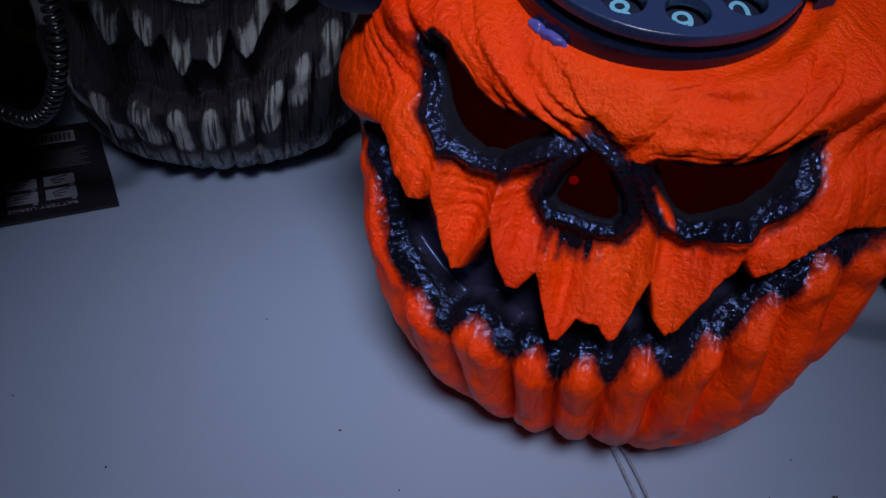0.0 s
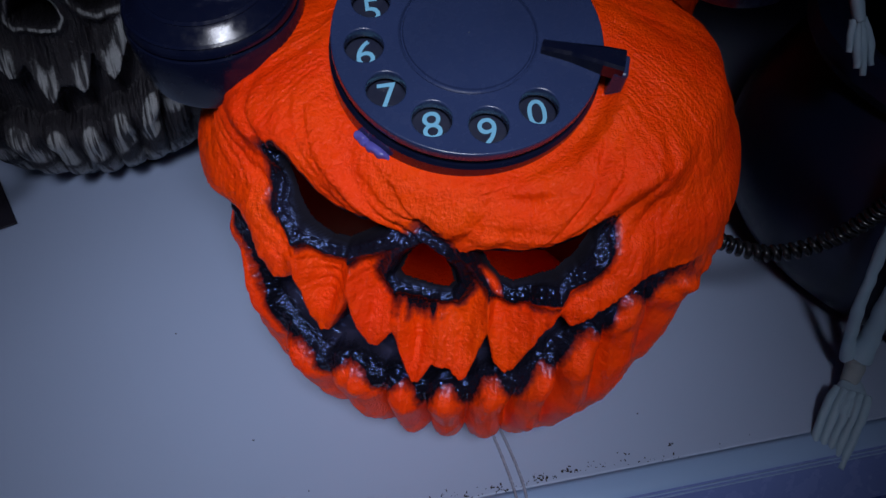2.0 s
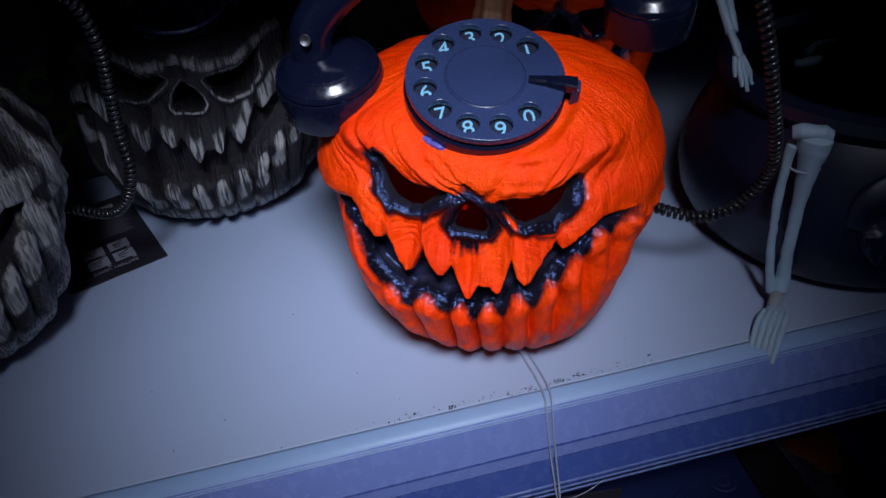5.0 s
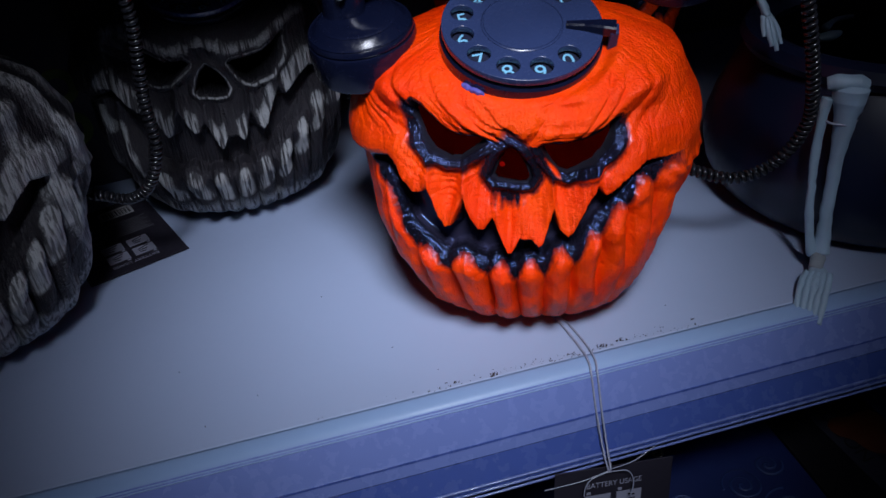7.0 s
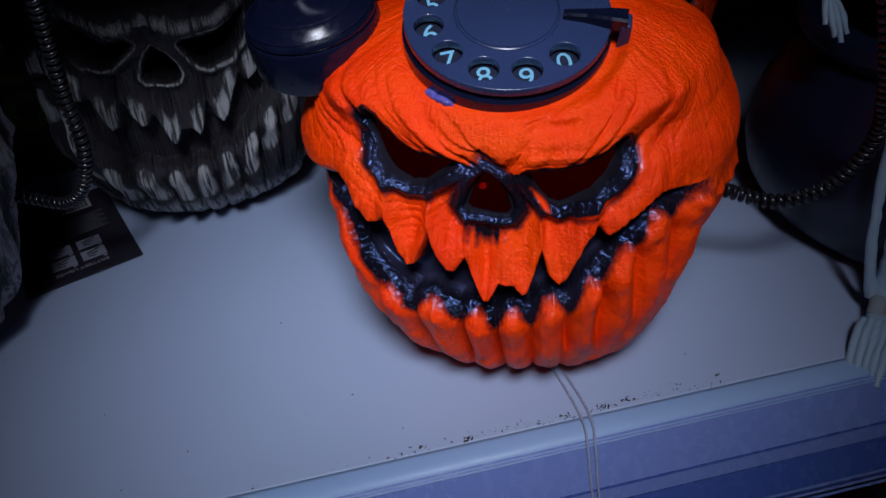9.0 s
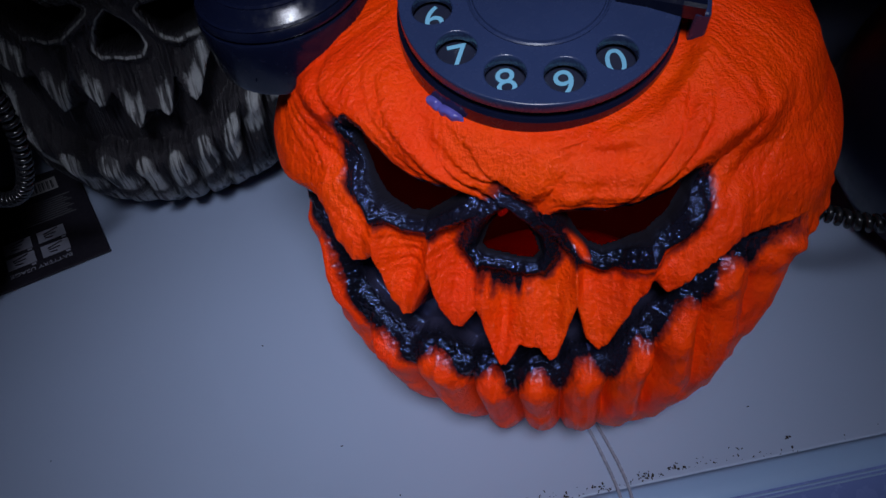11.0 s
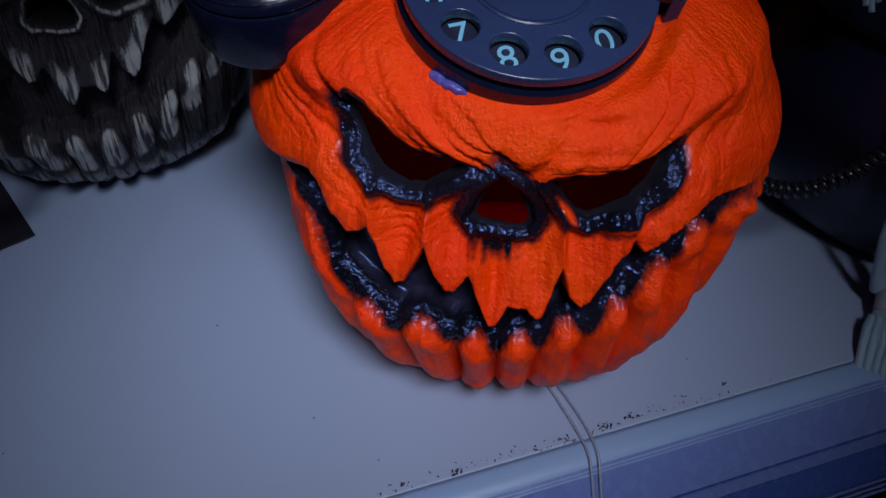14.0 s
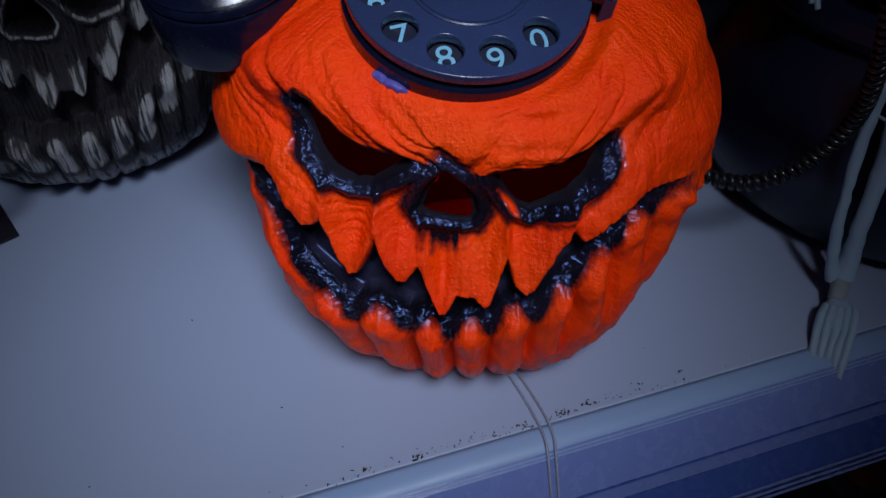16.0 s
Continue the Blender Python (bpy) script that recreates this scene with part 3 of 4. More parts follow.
    under = (0.95 * step(0.014, -0.002, below - 0.005 * (1 - lobe)) + 0.75 * (1 - lobe) * step(0.038, 0.004, below)) * (below > -0.004) * step(66, 50, np.abs(AZ))
    spray = np.maximum(spray, 0.85 * under)
    spray = np.maximum(spray, 0.42 * step(0.004, 0.0, dm) * (below < 0))
    spray = spray * (1 - 0.9 * bell(AZ + (v - 0.16) * 313, 10.3, 1.2) * bell(v, 0.159, 0.008)) * (1 - 0.85 * bell(de, 0.007, 0.0016) * bell(AZ, 24, 6) * (v < 0.170))
    spray = np.maximum(spray, jaw * step(0.048, 0.008, below) * (0.22 + 0.14 * warp + 0.16 * ripple))
    spray = np.maximum(spray, np.maximum(mouth_in, 0.9 * step(0.0024, 0.0002, dm)))
    hollow = np.maximum(step(0.0012, -0.0006, de), step(0.0012, -0.0006, dn))
    # bone paint: fangs, lower teeth, rims of the openings and the chin
    gap = np.ones_like(u)
    for g in (-32.4, -20.5, -10.9, 0.4, 10.2, 24.9):
        gap -= bell(AZ, g, 2.6)
    lift = 0.78 * step(-0.001, 0.004, above) * step(0.030, 0.012, above) * np.clip(gap, 0, 1) * face
    lift = np.maximum(lift, 0.80 * lobe ** (0.8 + 3.0 * step(0.022, 0.0, below)) * step(0.0, 0.006, below) * step(0.042, 0.028, below) * step(74, 54, np.abs(AZ)))
    lift = np.maximum(lift, np.maximum(0.52 + 0.35 * warp, 0) * np.maximum(bell(de, 0.0032, 0.0017), bell(dn, 0.0028, 0.0015)))
    lift = np.maximum(lift, 0.55 * bell(v, browline + 0.003, 0.007) * step(62, 45, np.abs(AZ)))
    lift = np.maximum(lift, 0.16 * step(34, 50, np.abs(AZ)) + 0.10 * warp + 0.26 * drape)
    lift = np.maximum(lift, 0.60 * step(0.056, 0.026, v))
    lift = lift * (1 - mouth_in) * (1 - hollow)
    for label, arr in (("soot", spray), ("cavity", hollow), ("inner", step(0.35, 0.9, mouth_in)), ("raise", lift)):
        me.attributes.new(label, "FLOAT", "POINT").data.foreach_set("value", np.r_[arr.ravel(), 0].astype(np.float32))
    me.update()
    return me


# ---- the rotary dial ----


def add_dial(owner, m):
    """Number plate, finger wheel with ten holes, hub and stop. Its own z is the dial's normal."""
    part("dial_base", lathe([(0, -0.030), (0.048, -0.030), (0.0525, -0.020), (0.0540, -0.006), (0.0540, 0.0), (0.0530, 0.0012), (0, 0.0012)], 96, BLACK_PLASTIC, "dial_base"), None, owner, m=m)
    part("number_plate", lathe([(0, 0.0012), (0.0512, 0.0012), (0.0518, 0.0018), (0.0512, 0.0024), (0, 0.0024)], 96, CAVITY, "number_plate"), None, owner, m=m)
    spots = [(0.0405 * math.cos(radians(30 + 30 * k)), 0.0405 * math.sin(radians(30 + 30 * k))) for k in range(10)]
    part("finger_wheel", plate((0, 0, 0.0522), [(sx, sy, 0.0082) for sx, sy in spots], 0.0036, 0.0007, DIAL_PLASTIC, "finger_wheel"), None, owner, "dark plastic wheel with ten finger holes", m=m @ pose(0, 0, 0.0066))
    part("hub", lathe([(0.0272, 0.0082), (0.0272, 0.0096), (0.0266, 0.0100), (0.0261, 0.0092), (0.0256, 0.0092), (0.0252, 0.0100), (0.0006, 0.0100), (0, 0.0094)], 72, DIAL_PLASTIC, "hub"), None, owner, m=m)
    for k, (sx, sy) in enumerate(spots):
        part("digit", lettering(str((k + 1) % 10), 0.0168, DIGIT, 0.0002, 0.08), None, owner, m=m @ pose(sx, sy, 0.0027, 0, 0, 2))
    bm = bmesh.new()
    section = [(0.0285, -0.0022, 0.0088, 0.0125), (0.040, -0.0034, 0.0088, 0.0140), (0.052, -0.0062, 0.0088, 0.0158), (0.0600, -0.0072, 0.0088, 0.0160), (0.0605, -0.0072, -0.008, 0.0150)]
    rings = [[bm.verts.new(p) for p in ((r, w, lo), (r, 0.0028, lo), (r, 0.0028, hi - 0.001), (r, 0.0012, hi), (r, w + 0.0012, hi), (r, w, hi - 0.001))] for r, w, lo, hi in section[:4]]
    for p, q in zip(rings, rings[1:]):
        for i in range(6):
            bm.faces.new((p[i], p[(i + 1) % 6], q[(i + 1) % 6], q[i]))
    bm.faces.new(rings[0][::-1])
    bm.faces.new(rings[-1])
    bmesh.ops.recalc_face_normals(bm, faces=bm.faces[:])
    part("finger_stop", bm, BLACK_PLASTIC, owner, m=m @ pose(0, 0, 0, 0, 0, -21))
    part("stop_foot", box(0.006, 0.010, 0.020, 0.0012, (0.0595, -0.0022, 0.0025)), DIAL_PLASTIC, owner, m=m @ pose(0, 0, 0, 0, 0, -21))


def dial_pose(at, normal):
    zc = Vector(normal).normalized()
    xc = Vector((1, 0, 0))
    xc = (xc - zc * xc.dot(zc)).normalized()
    yc = zc.cross(xc)
    m = Matrix((xc, yc, zc)).transposed().to_4x4()
    m.translation = at
    return m


# ---- the orange pumpkin telephone ----
PUMPKIN = pose(-0.017, 0.125, 0, 0, 0, -20)
phone = thing("pumpkin_phone", "bright orange grinning pumpkin telephone with a black rotary dial", "telephone", PUMPKIN, "novelty telephones")
INV = PUMPKIN.inverted()
part("shell", head_mesh("pumpkin_shell", ORANGE, 640, 330, hollow_eyes=True), None, phone, "orange foam pumpkin face with black-sprayed eyes and mouth")
part("lining", head_lining("lining", LINING), None, phone, "dark reddish inside of the hollow shell")
DIAL = dial_pose((-0.035, 0.078, 0.2345), (-0.02, -0.385, 0.922)) @ Matrix.Scale(1.06, 4)
add_dial(phone, INV @ DIAL)
for turn, size in ((214, 0.0030), (222, 0.0042), (312, 0.0045), (319, 0.0030)):
    bm = bmesh.new()
    bmesh.ops.create_icosphere(bm, subdivisions=3, radius=1, matrix=Matrix.Diagonal((0.0022, size * 1.5, size * 0.6, 1)))
    for w in bm.verts:
        w.co += Vector((0.0012, 0.001, 0.0012)) * noise.noise(w.co * 300 + Vector((turn, 0, 0)))
    part("glue_blob", bm, GLUE, phone, "dried violet glue squeezed from under the dial", m=INV @ DIAL @ pose(0.0550 * math.cos(radians(turn)), 0.0550 * math.sin(radians(turn)), -0.0072, 0, 0, turn), smooth=True)
sp = smooth_path([(-0.013, 0.142, 0.226), (-0.012, 0.144, 0.244), (-0.009, 0.146, 0.262), (-0.004, 0.148, 0.279), (0.003, 0.149, 0.288)])
stem_me = tube(sp, np.interp(np.linspace(0, 1, len(sp)), [0, .2, .5, 1], [.030, .017, .013, .014]), STEM, "stem", 40)
co = np.empty(len(stem_me.vertices) * 3)
stem_me.vertices.foreach_get("co", co)
co = co.reshape(-1, 3)
ring = np.arange(len(co)) % 40
centre = np.repeat(sp, 40, axis=0)
co = centre + (co - centre) * (1 + 0.10 * np.sin(ring / 40 * 2 * np.pi * 7 + np.repeat(np.arange(len(sp)), 40) * 0.03))[:, None]
stem_me.vertices.foreach_set("co", co.ravel())
part("stem", stem_me, None, phone, "brownish green ribbed stem", m=INV)
part("cord", coil([(0.100, 0.086, 0.102), (0.120, 0.083, 0.090), (0.1495, 0.072, 0.084), (0.178, 0.064, 0.098), (0.190, 0.052, 0.1325), (0.180, 0.040, 0.172), (0.163, 0.032, 0.220), (0.151, 0.036, 0.266), (0.142, 0.055, 0.308), (0.140, 0.090, 0.328), (0.130, 0.125, 0.312)], 0.0036, 0.0020, 0.0054, CORD, "cord"), None, phone, "black coiled rubber cord", m=INV)
LED = plain("red_diode", (0.22, 0.004, 0.003), 0.25, 0.1, 60)
glow = LED.node_tree.nodes["Principled BSDF"]
glow.inputs["Emission Color"].default_value, glow.inputs["Emission Strength"].default_value = (1.0, 0.01, 0.006, 1), 0.15
lx, lz = -0.0170, 0.1440
part("diode", lathe([(0, 0.0085), (0.0018, 0.0080), (0.0030, 0.0062), (0.0032, 0.0), (0.0038, 0.0), (0.0038, -0.008), (0, -0.008)], 24, LED, "diode"), None, phone, "small red diode behind the nose opening", m=pose(lx, -0.0640 - 0.6 * (0.157 - lz), lz, 62, 0, -4) @ Matrix.Scale(0.5, 4))
part("screw_boss", lathe([(0, -0.016), (0.0042, -0.016), (0.0042, 0.0008), (0.0030, 0.0012), (0.0022, 0.0006), (0.0020, -0.0015), (0, -0.0015)], 28, BLACK_PLASTIC, "screw_boss"), None, phone, m=INV @ pose(-0.0675, 0.0245, 0.0905, 66, 0, -20))

# ---- its handset ----
handset = thing("telephone_handset", "glossy black telephone handset lying across the pumpkin", "handset", pose(-0.137, 0.142, 0.207, 12, -4, -6.8) @ pose(0.118, -0.164, -0.200))
CUP = [(0, 0.000), (0.0370, 0.000), (0.0395, 0.0015), (0.0402, 0.004), (0.0408, 0.0265), (0.0400, 0.0290), (0.0384, 0.0296), (0.0396, 0.0310), (0.0392, 0.0335), (0.0372, 0.0358), (0.0335, 0.0378), (0.0322, 0.0395), (0.0270, 0.0418), (0.0150, 0.0440), (0, 0.0445)]
for nm, cx, cy, cz, size in (("earpiece", -0.118, 0.164, 0.200, 1.0), ("mouthpiece", 0.134, 0.192, 0.200, 0.86)):
    part(nm, lathe([(r * size, h) for r, h in CUP], 72, BLACK_PLASTIC, nm), None, handset, m=pose(cx, cy, cz))
hp = smooth_path([(-0.128, 0.172, 0.238), (-0.122, 0.176, 0.262), (-0.097, 0.182, 0.284), (-0.05, 0.190, 0.302), (0.015, 0.198, 0.312), (0.080, 0.200, 0.302), (0.118, 0.196, 0.284), (0.136, 0.190, 0.262), (0.140, 0.188, 0.238)])
part("handle", tube(hp, np.interp(np.linspace(0, 1, len(hp)), [0, .1, .5, .9, 1], [.017, .0165, .0135, .0165, .017]), BLACK_PLASTIC, "handle", 24, 0.8), None, handset)
part("screw", lathe([(0, 0), (0.0042, 0), (0.0042, 0.0012), (0.0036, 0.0018), (0.0012, 0.0012), (0, 0.0012)], 24, METAL, "screw"), None, handset, m=pose(-0.127, 0.1585, 0.2640, 62, -10, 0))
part("ridge", lathe([(0.0372, 0), (0.0384, 0.0008), (0.0372, 0.0016), (0.0360, 0.0008), (0.0372, 0)], 60, BLACK_PLASTIC, "ridge"), None, handset, m=pose(-0.118, 0.164, 0.2348))
part("ridge", lathe([(0.0285, 0), (0.030, 0.0008), (0.0285, 0.0016), (0.0270, 0.0008), (0.0285, 0)], 60, BLACK_PLASTIC, "ridge"), None, handset, m=pose(-0.118, 0.164, 0.2402))

# ---- the skull telephones ----
skull_me = head_mesh("skull_shell", BONE_SKULL, 420, 240, True, 5)


pale_me = skull_me.copy()
pale_me.materials.clear()
pale_me.materials.append(PALE_SKULL)


def skull_phone(m, cord, label, shell):
    ob = thing("skull_phone", label, "telephone", m, "novelty telephones")
    part("shell", shell, None, ob)
    add_dial(ob, dial_pose((0, -0.050, 0.2345), (0, -0.385, 0.922)))
    part("cord", coil(cord, 0.0036, 0.0020, 0.0054, CORD, "cord"), None, ob, "black coiled rubber cord", m=m.inverted())
    return ob


skull_phone(pose(-0.264, 0.405, 0, 0, 0, 2), [(-0.140, 0.430, 0.085), (-0.118, 0.425, 0.06), (-0.104, 0.425, 0.10), (-0.109, 0.43, 0.2), (-0.124, 0.44, 0.27)], "bone white and black skull telephone with long fangs", skull_me)
skull_phone(pose(-0.515, 0.222, 0, 0, 0, 18), [(-0.393, 0.249, 0.0922), (-0.379, 0.246, 0.0879), (-0.3565, 0.236, 0.0864), (-0.3341, 0.220, 0.1053), (-0.3173, 0.207, 0.1446), (-0.3154, 0.204, 0.1842), (-0.3087, 0.194, 0.2229), (-0.3028, 0.183, 0.266), (-0.3113, 0.179, 0.303), (-0.350, 0.181, 0.317)], "weathered pale grey skull telephone with a coiled cord", pale_me)

# ---- a second pumpkin telephone behind ----
second = thing("pumpkin_phone", "orange pumpkin telephone in the shade behind the first", "telephone", pose(0.125, 0.425, 0, 0, 0, -6), "novelty telephones")
part("shell", head_mesh("far_pumpkin_shell", ORANGE, 300, 170, False, 11), None, second)
add_dial(second, dial_pose((0, -0.050, 0.2345), (0, -0.385, 0.922)))

# ---- the black cauldron ----
cauldron = thing("cauldron", "squat black plastic cauldron with a skull emblem and thick rim", "cauldron", pose(0.345, 0.150, 0))
part("body", lathe([(0, 0.0), (0.118, 0.0), (0.132, 0.004), (0.144, 0.014), (0.154, 0.032), (0.158, 0.052), (0.157, 0.072), (0.150, 0.096), (0.139, 0.120), (0.126, 0.142), (0.121, 0.148), (0.111, 0.148), (0.128, 0.120), (0.145, 0.075), (0.138, 0.025), (0.110, 0.012), (0, 0.010)], 120, CAULDRON, "body"), None, cauldron)
part("rim", lathe([(0.111, 0.147), (0.120, 0.143), (0.129, 0.146), (0.134, 0.154), (0.130, 0.163), (0.121, 0.167), (0.112, 0.164), (0.108, 0.155), (0.111, 0.147)], 120, CAULDRON, "rim"), None, cauldron, "thick rolled rim")


def emblem(owner, m):
    """A low-relief skull on the cauldron's side."""
    n = 70
    g = np.linspace(-1, 1, n)
    U, V = np.meshgrid(g, g)
    jaw = np.where(V < -0.2, 0.62, 0.92)
    r = np.sqrt((U / jaw) ** 2 + (V / 0.95) ** 2)
    h = 0.0075 * np.sqrt(np.clip(1 - r ** 2, 0, 1))
    for ex in (-0.36, 0.36):
        h -= 0.007 * np.exp(-(((U - ex) / 0.22) ** 2 + ((V + 0.02) / 0.2) ** 2))
    h -= 0.005 * np.exp(-((U / 0.12) ** 2 + ((V + 0.36) / 0.13) ** 2))
    h += 0.003 * np.exp(-(((np.abs(U) - 0.5) / 0.18) ** 2 + ((V + 0.32) / 0.1) ** 2))
    h -= 0.003 * (np.sin(U * 26) > 0.7) * np.exp(-((V + 0.68) / 0.12) ** 2) * (np.abs(U) < 0.5)
    h = np.where(r > 1.02, -0.004, h)
    verts = [(0.037 * a, 0.041 * b, c) for a, b, c in zip(U.ravel(), V.ravel(), h.ravel())]
    faces = [(i * n + j, i * n + j + 1, (i + 1) * n + j + 1, (i + 1) * n + j) for i in range(n - 1) for j in range(n - 1) if r[i, j] < 1.06]
    part("skull_emblem", mesh_from("skull_emblem", verts, faces, CAULDRON), None, owner, "raised black skull emblem", m=m)


ea = radians(246)
emblem(cauldron, pose(0.1500 * math.cos(ea), 0.1500 * math.sin(ea), 0.0900, 68, 0, 246 - 270))

# ---- plastic bones ----


def bone(points, radii, name, owner, material=BONE, flat=1.0, label=""):
    p = smooth_path(points, 12)
    r = np.interp(np.linspace(0, 1, len(p)), np.linspace(0, 1, len(radii)), radii)
    me = tube(p, r, material, name, 16, flat)
    co = np.empty(len(me.vertices) * 3)
    me.vertices.foreach_get("co", co)
    co = co.reshape(-1, 3)
    co += 0.0006 * np.c_[value_noise(co[:, 0] * 170, co[:, 1] * 170, co[:, 2] * 170, 1), value_noise(co[:, 0] * 170, co[:, 1] * 170, co[:, 2] * 170, 2), value_noise(co[:, 0] * 170, co[:, 1] * 170, co[:, 2] * 170, 3)]
    me.vertices.foreach_set("co", co.ravel())
    return part(name, me, None, owner, label)


leg = thing("skeleton_prop", "white plastic skeleton leg with its foot over the shelf edge", "bone", pose(0, 0, 0))
bone([(0.2225, 0.0505, 0.1645), (0.2230, 0.0500, 0.1580), (0.2225, 0.0490, 0.1480), (0.2210, 0.0475, 0.1360), (0.2185, 0.0445, 0.1050), (0.2165, 0.0415, 0.0750), (0.2150, 0.0385, 0.0480), (0.2145, 0.0365, 0.0300), (0.2130, 0.0345, 0.0180)], [.0045, .0138, .0130, .0090, .0058, .0050, .0054, .0068, .0082], "shin_bone", leg, flat=0.8)
bone([(0.2085, 0.0600, 0.1610), (0.2140, 0.0565, 0.1625), (0.2205, 0.0520, 0.1630), (0.2270, 0.0477, 0.1625), (0.2325, 0.0440, 0.1610)], [.0050, .0070, .0064, .0070, .0050], "knee_end", leg)
bone([(0.2105, 0.0585, 0.1500), (0.2085, 0.0580, 0.1400), (0.2055, 0.0545, 0.1180), (0.2030, 0.0500, 0.0920), (0.2020, 0.0455, 0.0660), (0.2030, 0.0415, 0.0420), (0.2050, 0.0385, 0.0260), (0.2065, 0.0360, 0.0160)], [.0048, .0042, .0036, .0033, .0032, .0036, .0042, .0046], "calf_bone", leg)
bone([(0.2110, 0.0350, 0.0170), (0.2085, 0.0300, 0.0150), (0.2050, 0.0260, 0.0130), (0.2005, 0.0220, 0.0110)], [.0052, .0064, .0060, .0050], "ankle", leg, BONE_STAIN, 0.8, "brown stained ankle joint")
bone([(0.2060, 0.0240, 0.0090), (0.2005, 0.0165, 0.0085), (0.1940, 0.0090, 0.0075), (0.1880, 0.0020, 0.0055)], [.0060, .0095, .0105, .0090], "foot", leg, BONE, 0.5)
for k in range(5):
    o = (k - 2) * 0.0050
    tip = (0.1650 + 0.0034 * k, -0.0105 - 0.0026 * k, (-0.008, -0.012, -0.014, -0.014, -0.011)[k])
    bone([(0.1985 + o * 0.7, 0.0150 - o * 0.5, 0.0120), (0.1900 + o * 0.9, 0.0060 - o * 0.5, 0.0095), (0.1830 + o * 0.9, -0.0015 - o * 0.5, 0.0050), (0.1765 + o * 0.85, -0.0085 - o * 0.5, -0.0025), tip], [.0023, .0028, .0025, .0027, .0018], "toe", leg)
bone([(0.2080, 0.0560, 0.1330), (0.2100, 0.0480, 0.1320), (0.2160, 0.0425, 0.1320), (0.2240, 0.0410, 0.1320), (0.2300, 0.0450, 0.1325)], [.0010] * 5, "wire_loop", leg, STRING)

arm = thing("skeleton_prop", "pale plastic skeleton forearm and hand hanging by the cauldron", "bone", pose(-0.006, -0.030, 0.056))
bone([(0.196, 0.205, 0.190), (0.198, 0.190, 0.172), (0.200, 0.176, 0.156)], [.0042, .0034, .0042], "forearm_bone", arm)
bone([(0.204, 0.207, 0.190), (0.206, 0.192, 0.172), (0.204, 0.177, 0.155)], [.0036, .0030, .0036], "forearm_bone", arm)
bone([(0.200, 0.177, 0.157), (0.202, 0.168, 0.148), (0.203, 0.161, 0.140)], [.0045, .0062, .0050], "palm", arm, BONE, 0.6)
for dx, dy, dz in ((-0.007, -0.010, -0.014), (-0.002, -0.015, -0.022), (0.003, -0.016, -0.026), (0.008, -0.013, -0.022)):
    bone([(0.202 + dx * 0.4, 0.162, 0.141), (0.203 + dx * 0.8, 0.162 + dy * 0.5, 0.141 + dz * 0.5), (0.203 + dx, 0.162 + dy, 0.141 + dz)], [.0021, .0023, .0017], "finger", arm)
rib = thing("plastic_bone", "small pale plastic bone lying inside the cauldron", "bone", pose(0.006, -0.022, 0.110))
bone([(0.318, 0.252, 0.016), (0.332, 0.248, 0.018), (0.346, 0.254, 0.017)], [.006, .0085, .005], "knuckle", rib, BONE, 0.6)
bone([(0.336, 0.262, 0.022), (0.352, 0.268, 0.026), (0.372, 0.270, 0.026)], [.004, .0025, .0025], "shaft", rib)

# ---- cards, strings and dirt ----


def battery_card(m, label, barcode=True):
    """A black card with four small instruction pictures, fine print and a bar code label."""
    ob = thing("product_card", label, "card", m)
    part("sheet", box(0.098, 0.150, 0.0012, 0.0004), CARD, ob)
    z = 0.0008
    for i in range(2):
        for j in range(2):
            cx, cy = -0.013 + i * 0.026, 0.044 - j * 0.021
            pic = part("picture", box(0.021, 0.0155, 0.0003, 0), CARD_INK, ob, "small pale instruction picture", m=pose(cx, cy, z))
            for q in range(3):
                part("picture_line", box(0.012 - 0.003 * q, 0.0011, 0.0003, 0), CARD, pic, m=pose(0.001 * q, -0.004 + 0.004 * q, 0.0003, 0, 0, 18 - 14 * q))
            part("number_dot", box(0.0032, 0.0022, 0.0003, 0), CARD_INK, ob, m=pose(cx - 0.008, cy + 0.0100, z))
    part("heading", lettering("BATTERY USAGE", 0.0062, CARD_INK, 0.0001), None, ob, m=pose(0.0, 0.0600, z))
    for k in range(10):
        part("print_line", box(0.074 - 0.006 * (k % 3), 0.0012, 0.0002, 0), CARD_DULL, ob, "unreadable line of small print", m=pose(0.0, 0.002 - 0.0034 * k, z))
    if barcode:
        sticker = part("barcode_label", box(0.036, 0.020, 0.0003, 0), PAPER, ob, "white bar code label", m=pose(-0.012, -0.052, z))
        xx = -0.015
        k = 0
        while xx < 0.015:
            w = (0.0005, 0.0011, 0.0007, 0.0014)[k * 7 % 4]
            part("bar", box(w, 0.014, 0.0002, 0), CARD, sticker, m=pose(xx, 0.001, 0.0003))
            xx += w + (0.0007, 0.0005, 0.0011)[k * 5 % 3]
            k += 1
    return ob


battery_card(pose(-0.4017, 0.325, 0.0020, 0, 0, 202.2), "black product card with battery instructions lying on the shelf")
battery_card(pose(-0.028, -0.086, -0.130, 75, 0, 3) @ pose(0, 0, 0, 0, 0, -9), "black product card hanging below the shelf edge on strings", False)

strings = thing("tag_string", "thin clear nylon loop running from under the pumpkin over the edge", "string", pose(0, 0, 0))
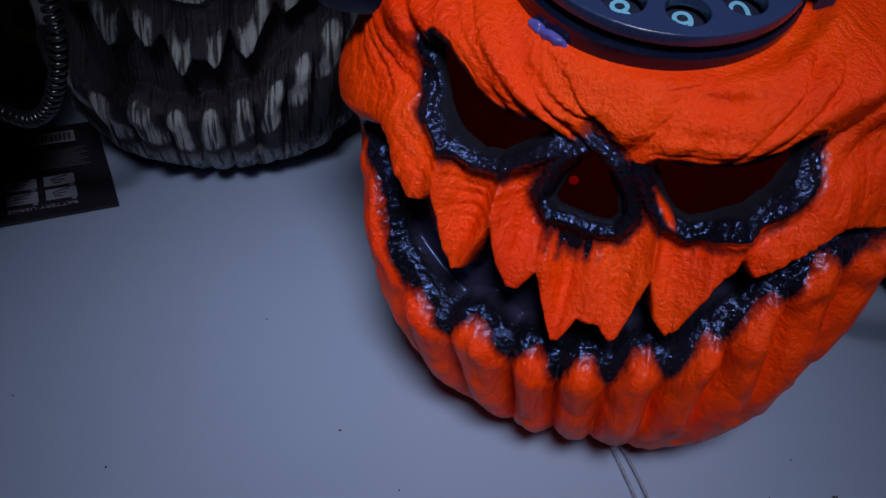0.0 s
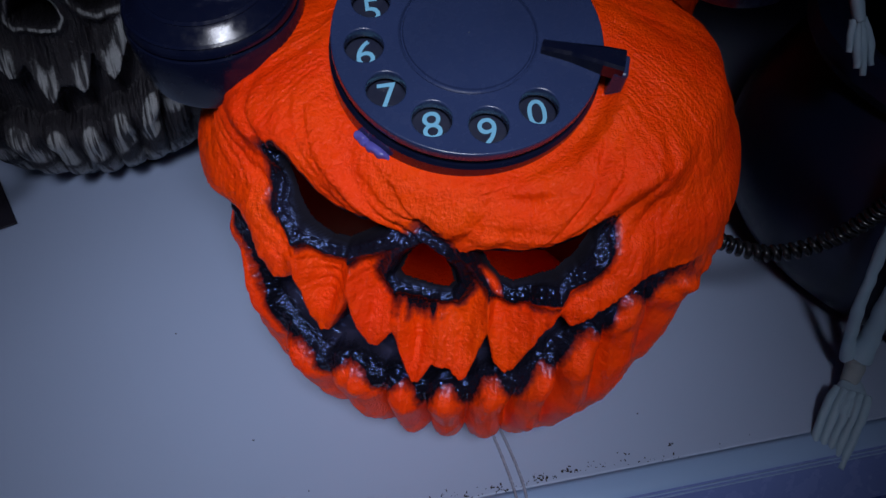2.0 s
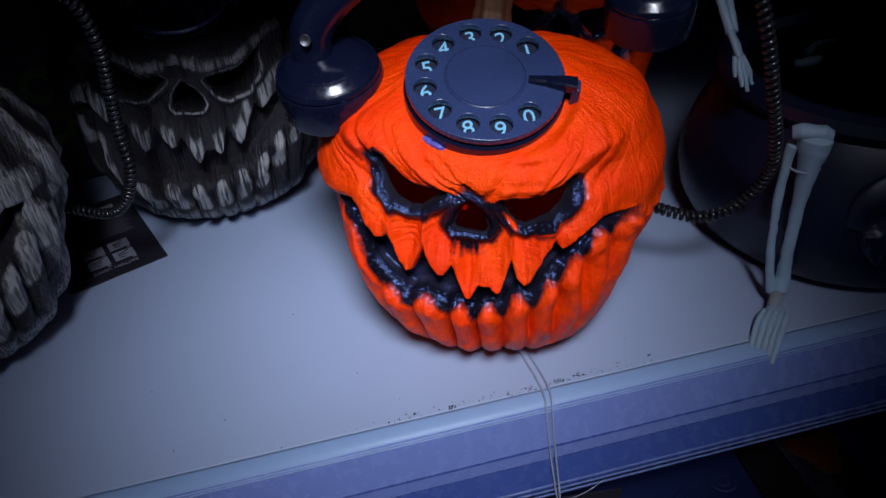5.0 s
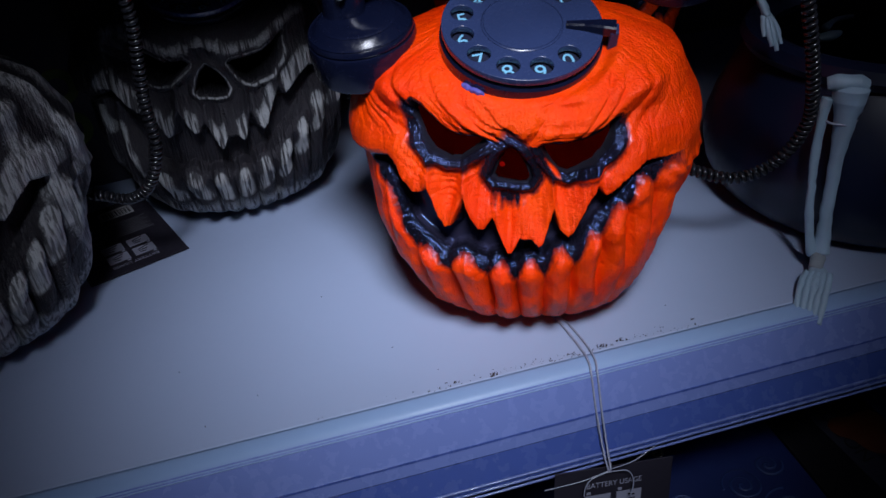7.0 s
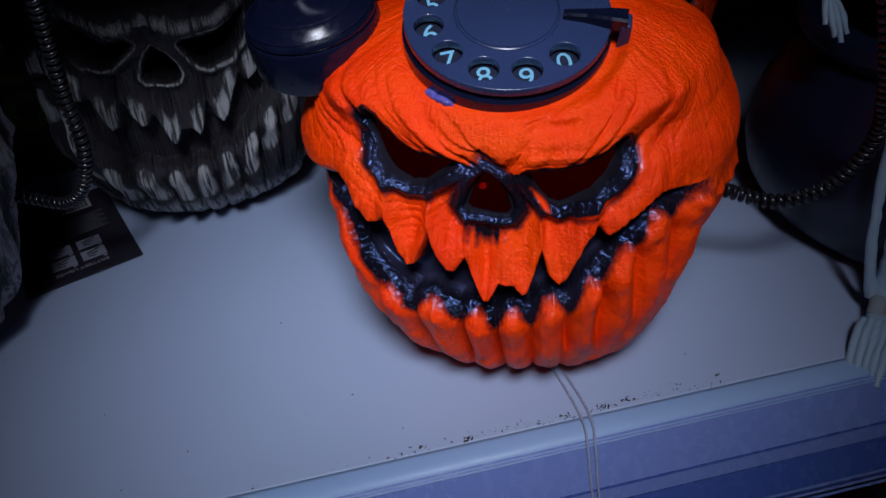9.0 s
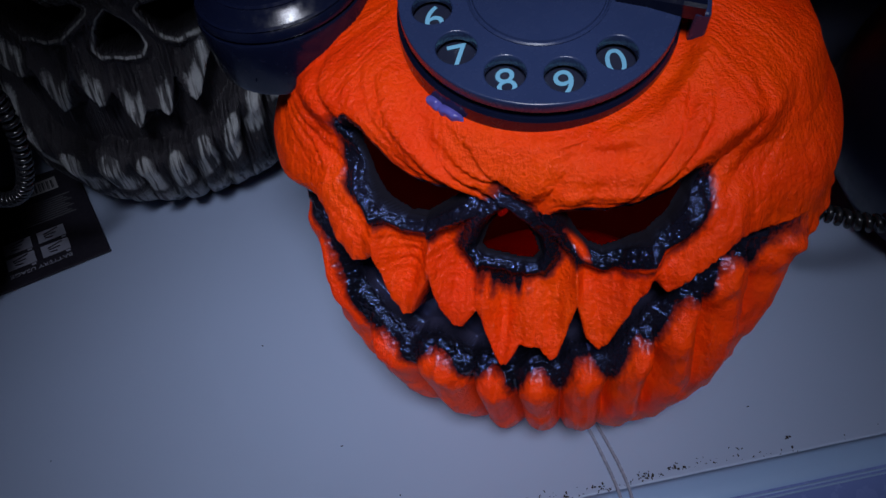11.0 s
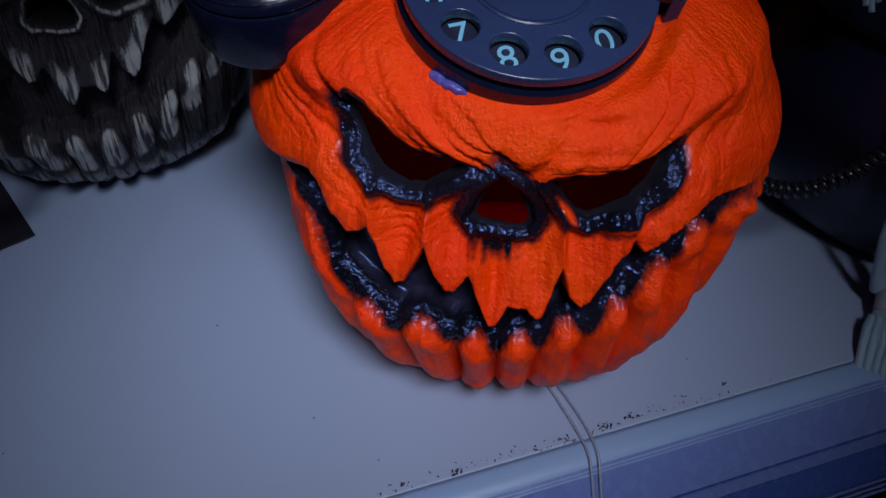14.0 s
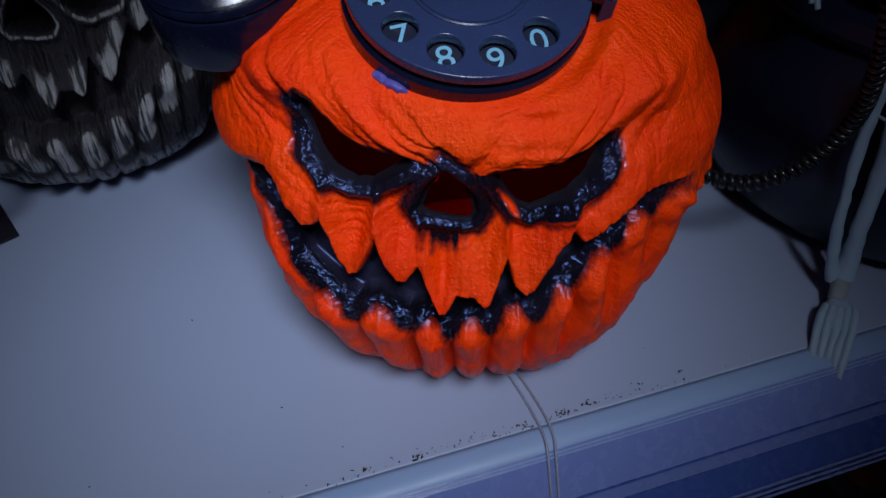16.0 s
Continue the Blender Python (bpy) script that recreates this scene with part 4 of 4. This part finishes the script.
for o, dz in ((0.0, 0.0), (0.0055, 0.0)):
    sp = smooth_path([(-0.026 + o * 0.8, 0.060, 0.0016), (-0.021 + o, 0.034, 0.0014), (-0.0180 + o * 1.1, 0.006, 0.0016), (-0.0175 + o, -0.012, 0.0008), (-0.0190 + o * 0.9, -0.0225, -0.0050), (-0.0215 + o * 0.8, -0.0395, -0.0285), (-0.0235 + o * 0.6, -0.0590, -0.0500), (-0.0250 + o * 0.4, -0.0700, -0.0540), (-0.0250 + o * 0.2, -0.0720, -0.0580)])
    part("strand", tube(sp, 0.00085, STRING, "strand", 8), None, strings)
for pts in ([(-0.0250, -0.0720, -0.057), (-0.040, -0.0730, -0.060), (-0.046, -0.0760, -0.070), (-0.043, -0.0800, -0.082)], [(-0.0245, -0.0720, -0.057), (-0.010, -0.0730, -0.060), (-0.006, -0.0760, -0.070), (-0.010, -0.0800, -0.082)],
            [(-0.0250, -0.0710, -0.056), (-0.004, -0.0690, -0.056), (0.016, -0.0650, -0.050)], [(-0.026, -0.0715, -0.057), (-0.048, -0.0720, -0.060), (-0.075, -0.0700, -0.062)]):
    part("strand", tube(smooth_path(pts), 0.00045, STRING, "strand", 6), None, strings)

rng = random.Random(4)
bm = bmesh.new()


def crumb(x, y, s, z=0.0002):
    n0 = len(bm.verts)
    bmesh.ops.create_icosphere(bm, subdivisions=1, radius=s, matrix=Matrix.LocRotScale((x, y, z + s * 0.3), Euler((rng.random(), rng.random(), rng.random() * 6)), (1.0 + rng.random() * 1.2, 0.7, 0.45)))
    bm.verts.ensure_lookup_table()
    for w in bm.verts[n0:]:
        w.co += Vector((rng.uniform(-1, 1), rng.uniform(-1, 1), rng.uniform(-0.3, 0.4))) * s * 0.35


for _ in range(120):
    cx = rng.gauss(-0.03, 0.075)
    crumb(cx, EDGE + 0.0015 + abs(rng.gauss(0, 0.0028)) + 0.0015 * math.sin(cx * 55), rng.choice((0.0003, 0.0004, 0.0006)))
for cx, cy, n in ((0.0, 0.0015, 10), (0.018, 0.0016, 6), (-0.090, -0.0005, 9), (-0.120, 0.002, 6), (0.052, 0.006, 4), (-0.030, 0.0008, 5), (0.083, 0.006, 3)):
    for _ in range(n):
        crumb(cx + rng.gauss(0, 0.003), max(EDGE + 0.001, cy + rng.gauss(0, 0.0011)), rng.uniform(0.0004, 0.0010))
for cx, cy in ((-0.159, 0.059), (-0.205, 0.150), (-0.330, 0.09), (-0.27, 0.04), (-0.31, 0.02), (0.07, 0.03), (-0.13, 0.02)):
    crumb(cx, cy, 0.0006)
tagged(part("dirt_crumbs", bm, DIRT, m=pose(0, 0, 0, 0, 0, 1.1)), "dark dirt crumbs along the shelf's front edge", "dirt", kind="stuff")

# ---- dark packaging behind the skulls ----
carton = thing("dark_carton", "black carton with two dull green round stickers", "box", pose(-0.475, 0.490, 0, 0, 0, 8))
part("body", box(0.16, 0.07, 0.24, 0.002, (0, 0, 0.12)), CARD, carton)
for zz in (0.075, 0.125):
    part("round_sticker", lathe([(0.011, 0), (0.021, 0), (0.021, 0.0006), (0.011, 0.0006), (0.011, 0)], 40, GREEN, "round_sticker"), None, carton, "dull green ring", m=pose(0.028, -0.0353, zz, 90, 0, 0))

# ---- goods on the lower shelf ----
blue = thing("blue_box", "dark blue printed box with scroll ornaments", "box", pose(0.056, 0.03, -0.45, 0, 0, 0))
part("body", box(0.30, 0.28, 0.25, 0.002, (0, 0, 0.125)), BLUE_BOX, blue)


def scroll(cx, cy, size, turns, owner, material, m, flip=1):
    a = np.linspace(0.6, turns * 2 * math.pi, 90)
    r = size * a / a[-1]
    p = np.c_[cx + flip * r * np.cos(a), cy + r * np.sin(a), np.full(90, 0.0004)]
    part("scroll", tube(p, 0.0016, material, "scroll", 6, 0.25), None, owner, m=m)


for cx, cy, s, tn, fl in ((0.085, -0.045, 0.020, 2.5, 1), (0.110, -0.082, 0.024, 2.3, -1), (0.068, -0.095, 0.018, 2.2, 1), (0.12, -0.030, 0.014, 2, 1), (0.02, -0.05, 0.018, 2, -1), (-0.03, -0.09, 0.016, 2, 1)):
    scroll(cx, cy, s, tn, blue, BLUE_INK, pose(0, 0, 0.2505), fl)
for cx, cy, rz in ((0.000, 0.015, 10), (0.014, 0.021, 60), (0.026, 0.015, -30), (0.034, 0.027, 40)):
    scroll(cx, cy, 0.008, 1.3, blue, GOLD, pose(0, 0, 0.2508), 1)

black = thing("game_box", "black game box with a dull grey band of lettering", "box", pose(0.262, 0.03, -0.45, 0, 0, 0))
part("body", box(0.106, 0.28, 0.248, 0.002, (0, 0, 0.124)), BOX_BLACK, black)
part("band", box(0.026, 0.26, 0.0006, 0), BOX_STRIP, black, "dull grey band", m=pose(0.003, 0.0, 0.2485, 0, 0, 4))
part("lettering", lettering("DRAGON", 0.021, BOX_BLACK, 0.0003), None, black, m=pose(0.004, -0.010, 0.2492, 0, 0, -86))
part("orange_print", lathe([(0, 0), (0.020, 0), (0.026, 0.002), (0.018, 0.004), (0, 0.0045)], 24, BOX_ORANGE, "orange_print", 0.25), None, black, "orange printed patch", m=pose(0.026, -0.02, 0.2484))
right = thing("blue_box", "second dark blue box beside the black one", "box", pose(0.438, 0.03, -0.45, 0, 0, 0))
part("body", box(0.24, 0.28, 0.250, 0.002, (0, 0, 0.125)), BLUE_BOX, right)
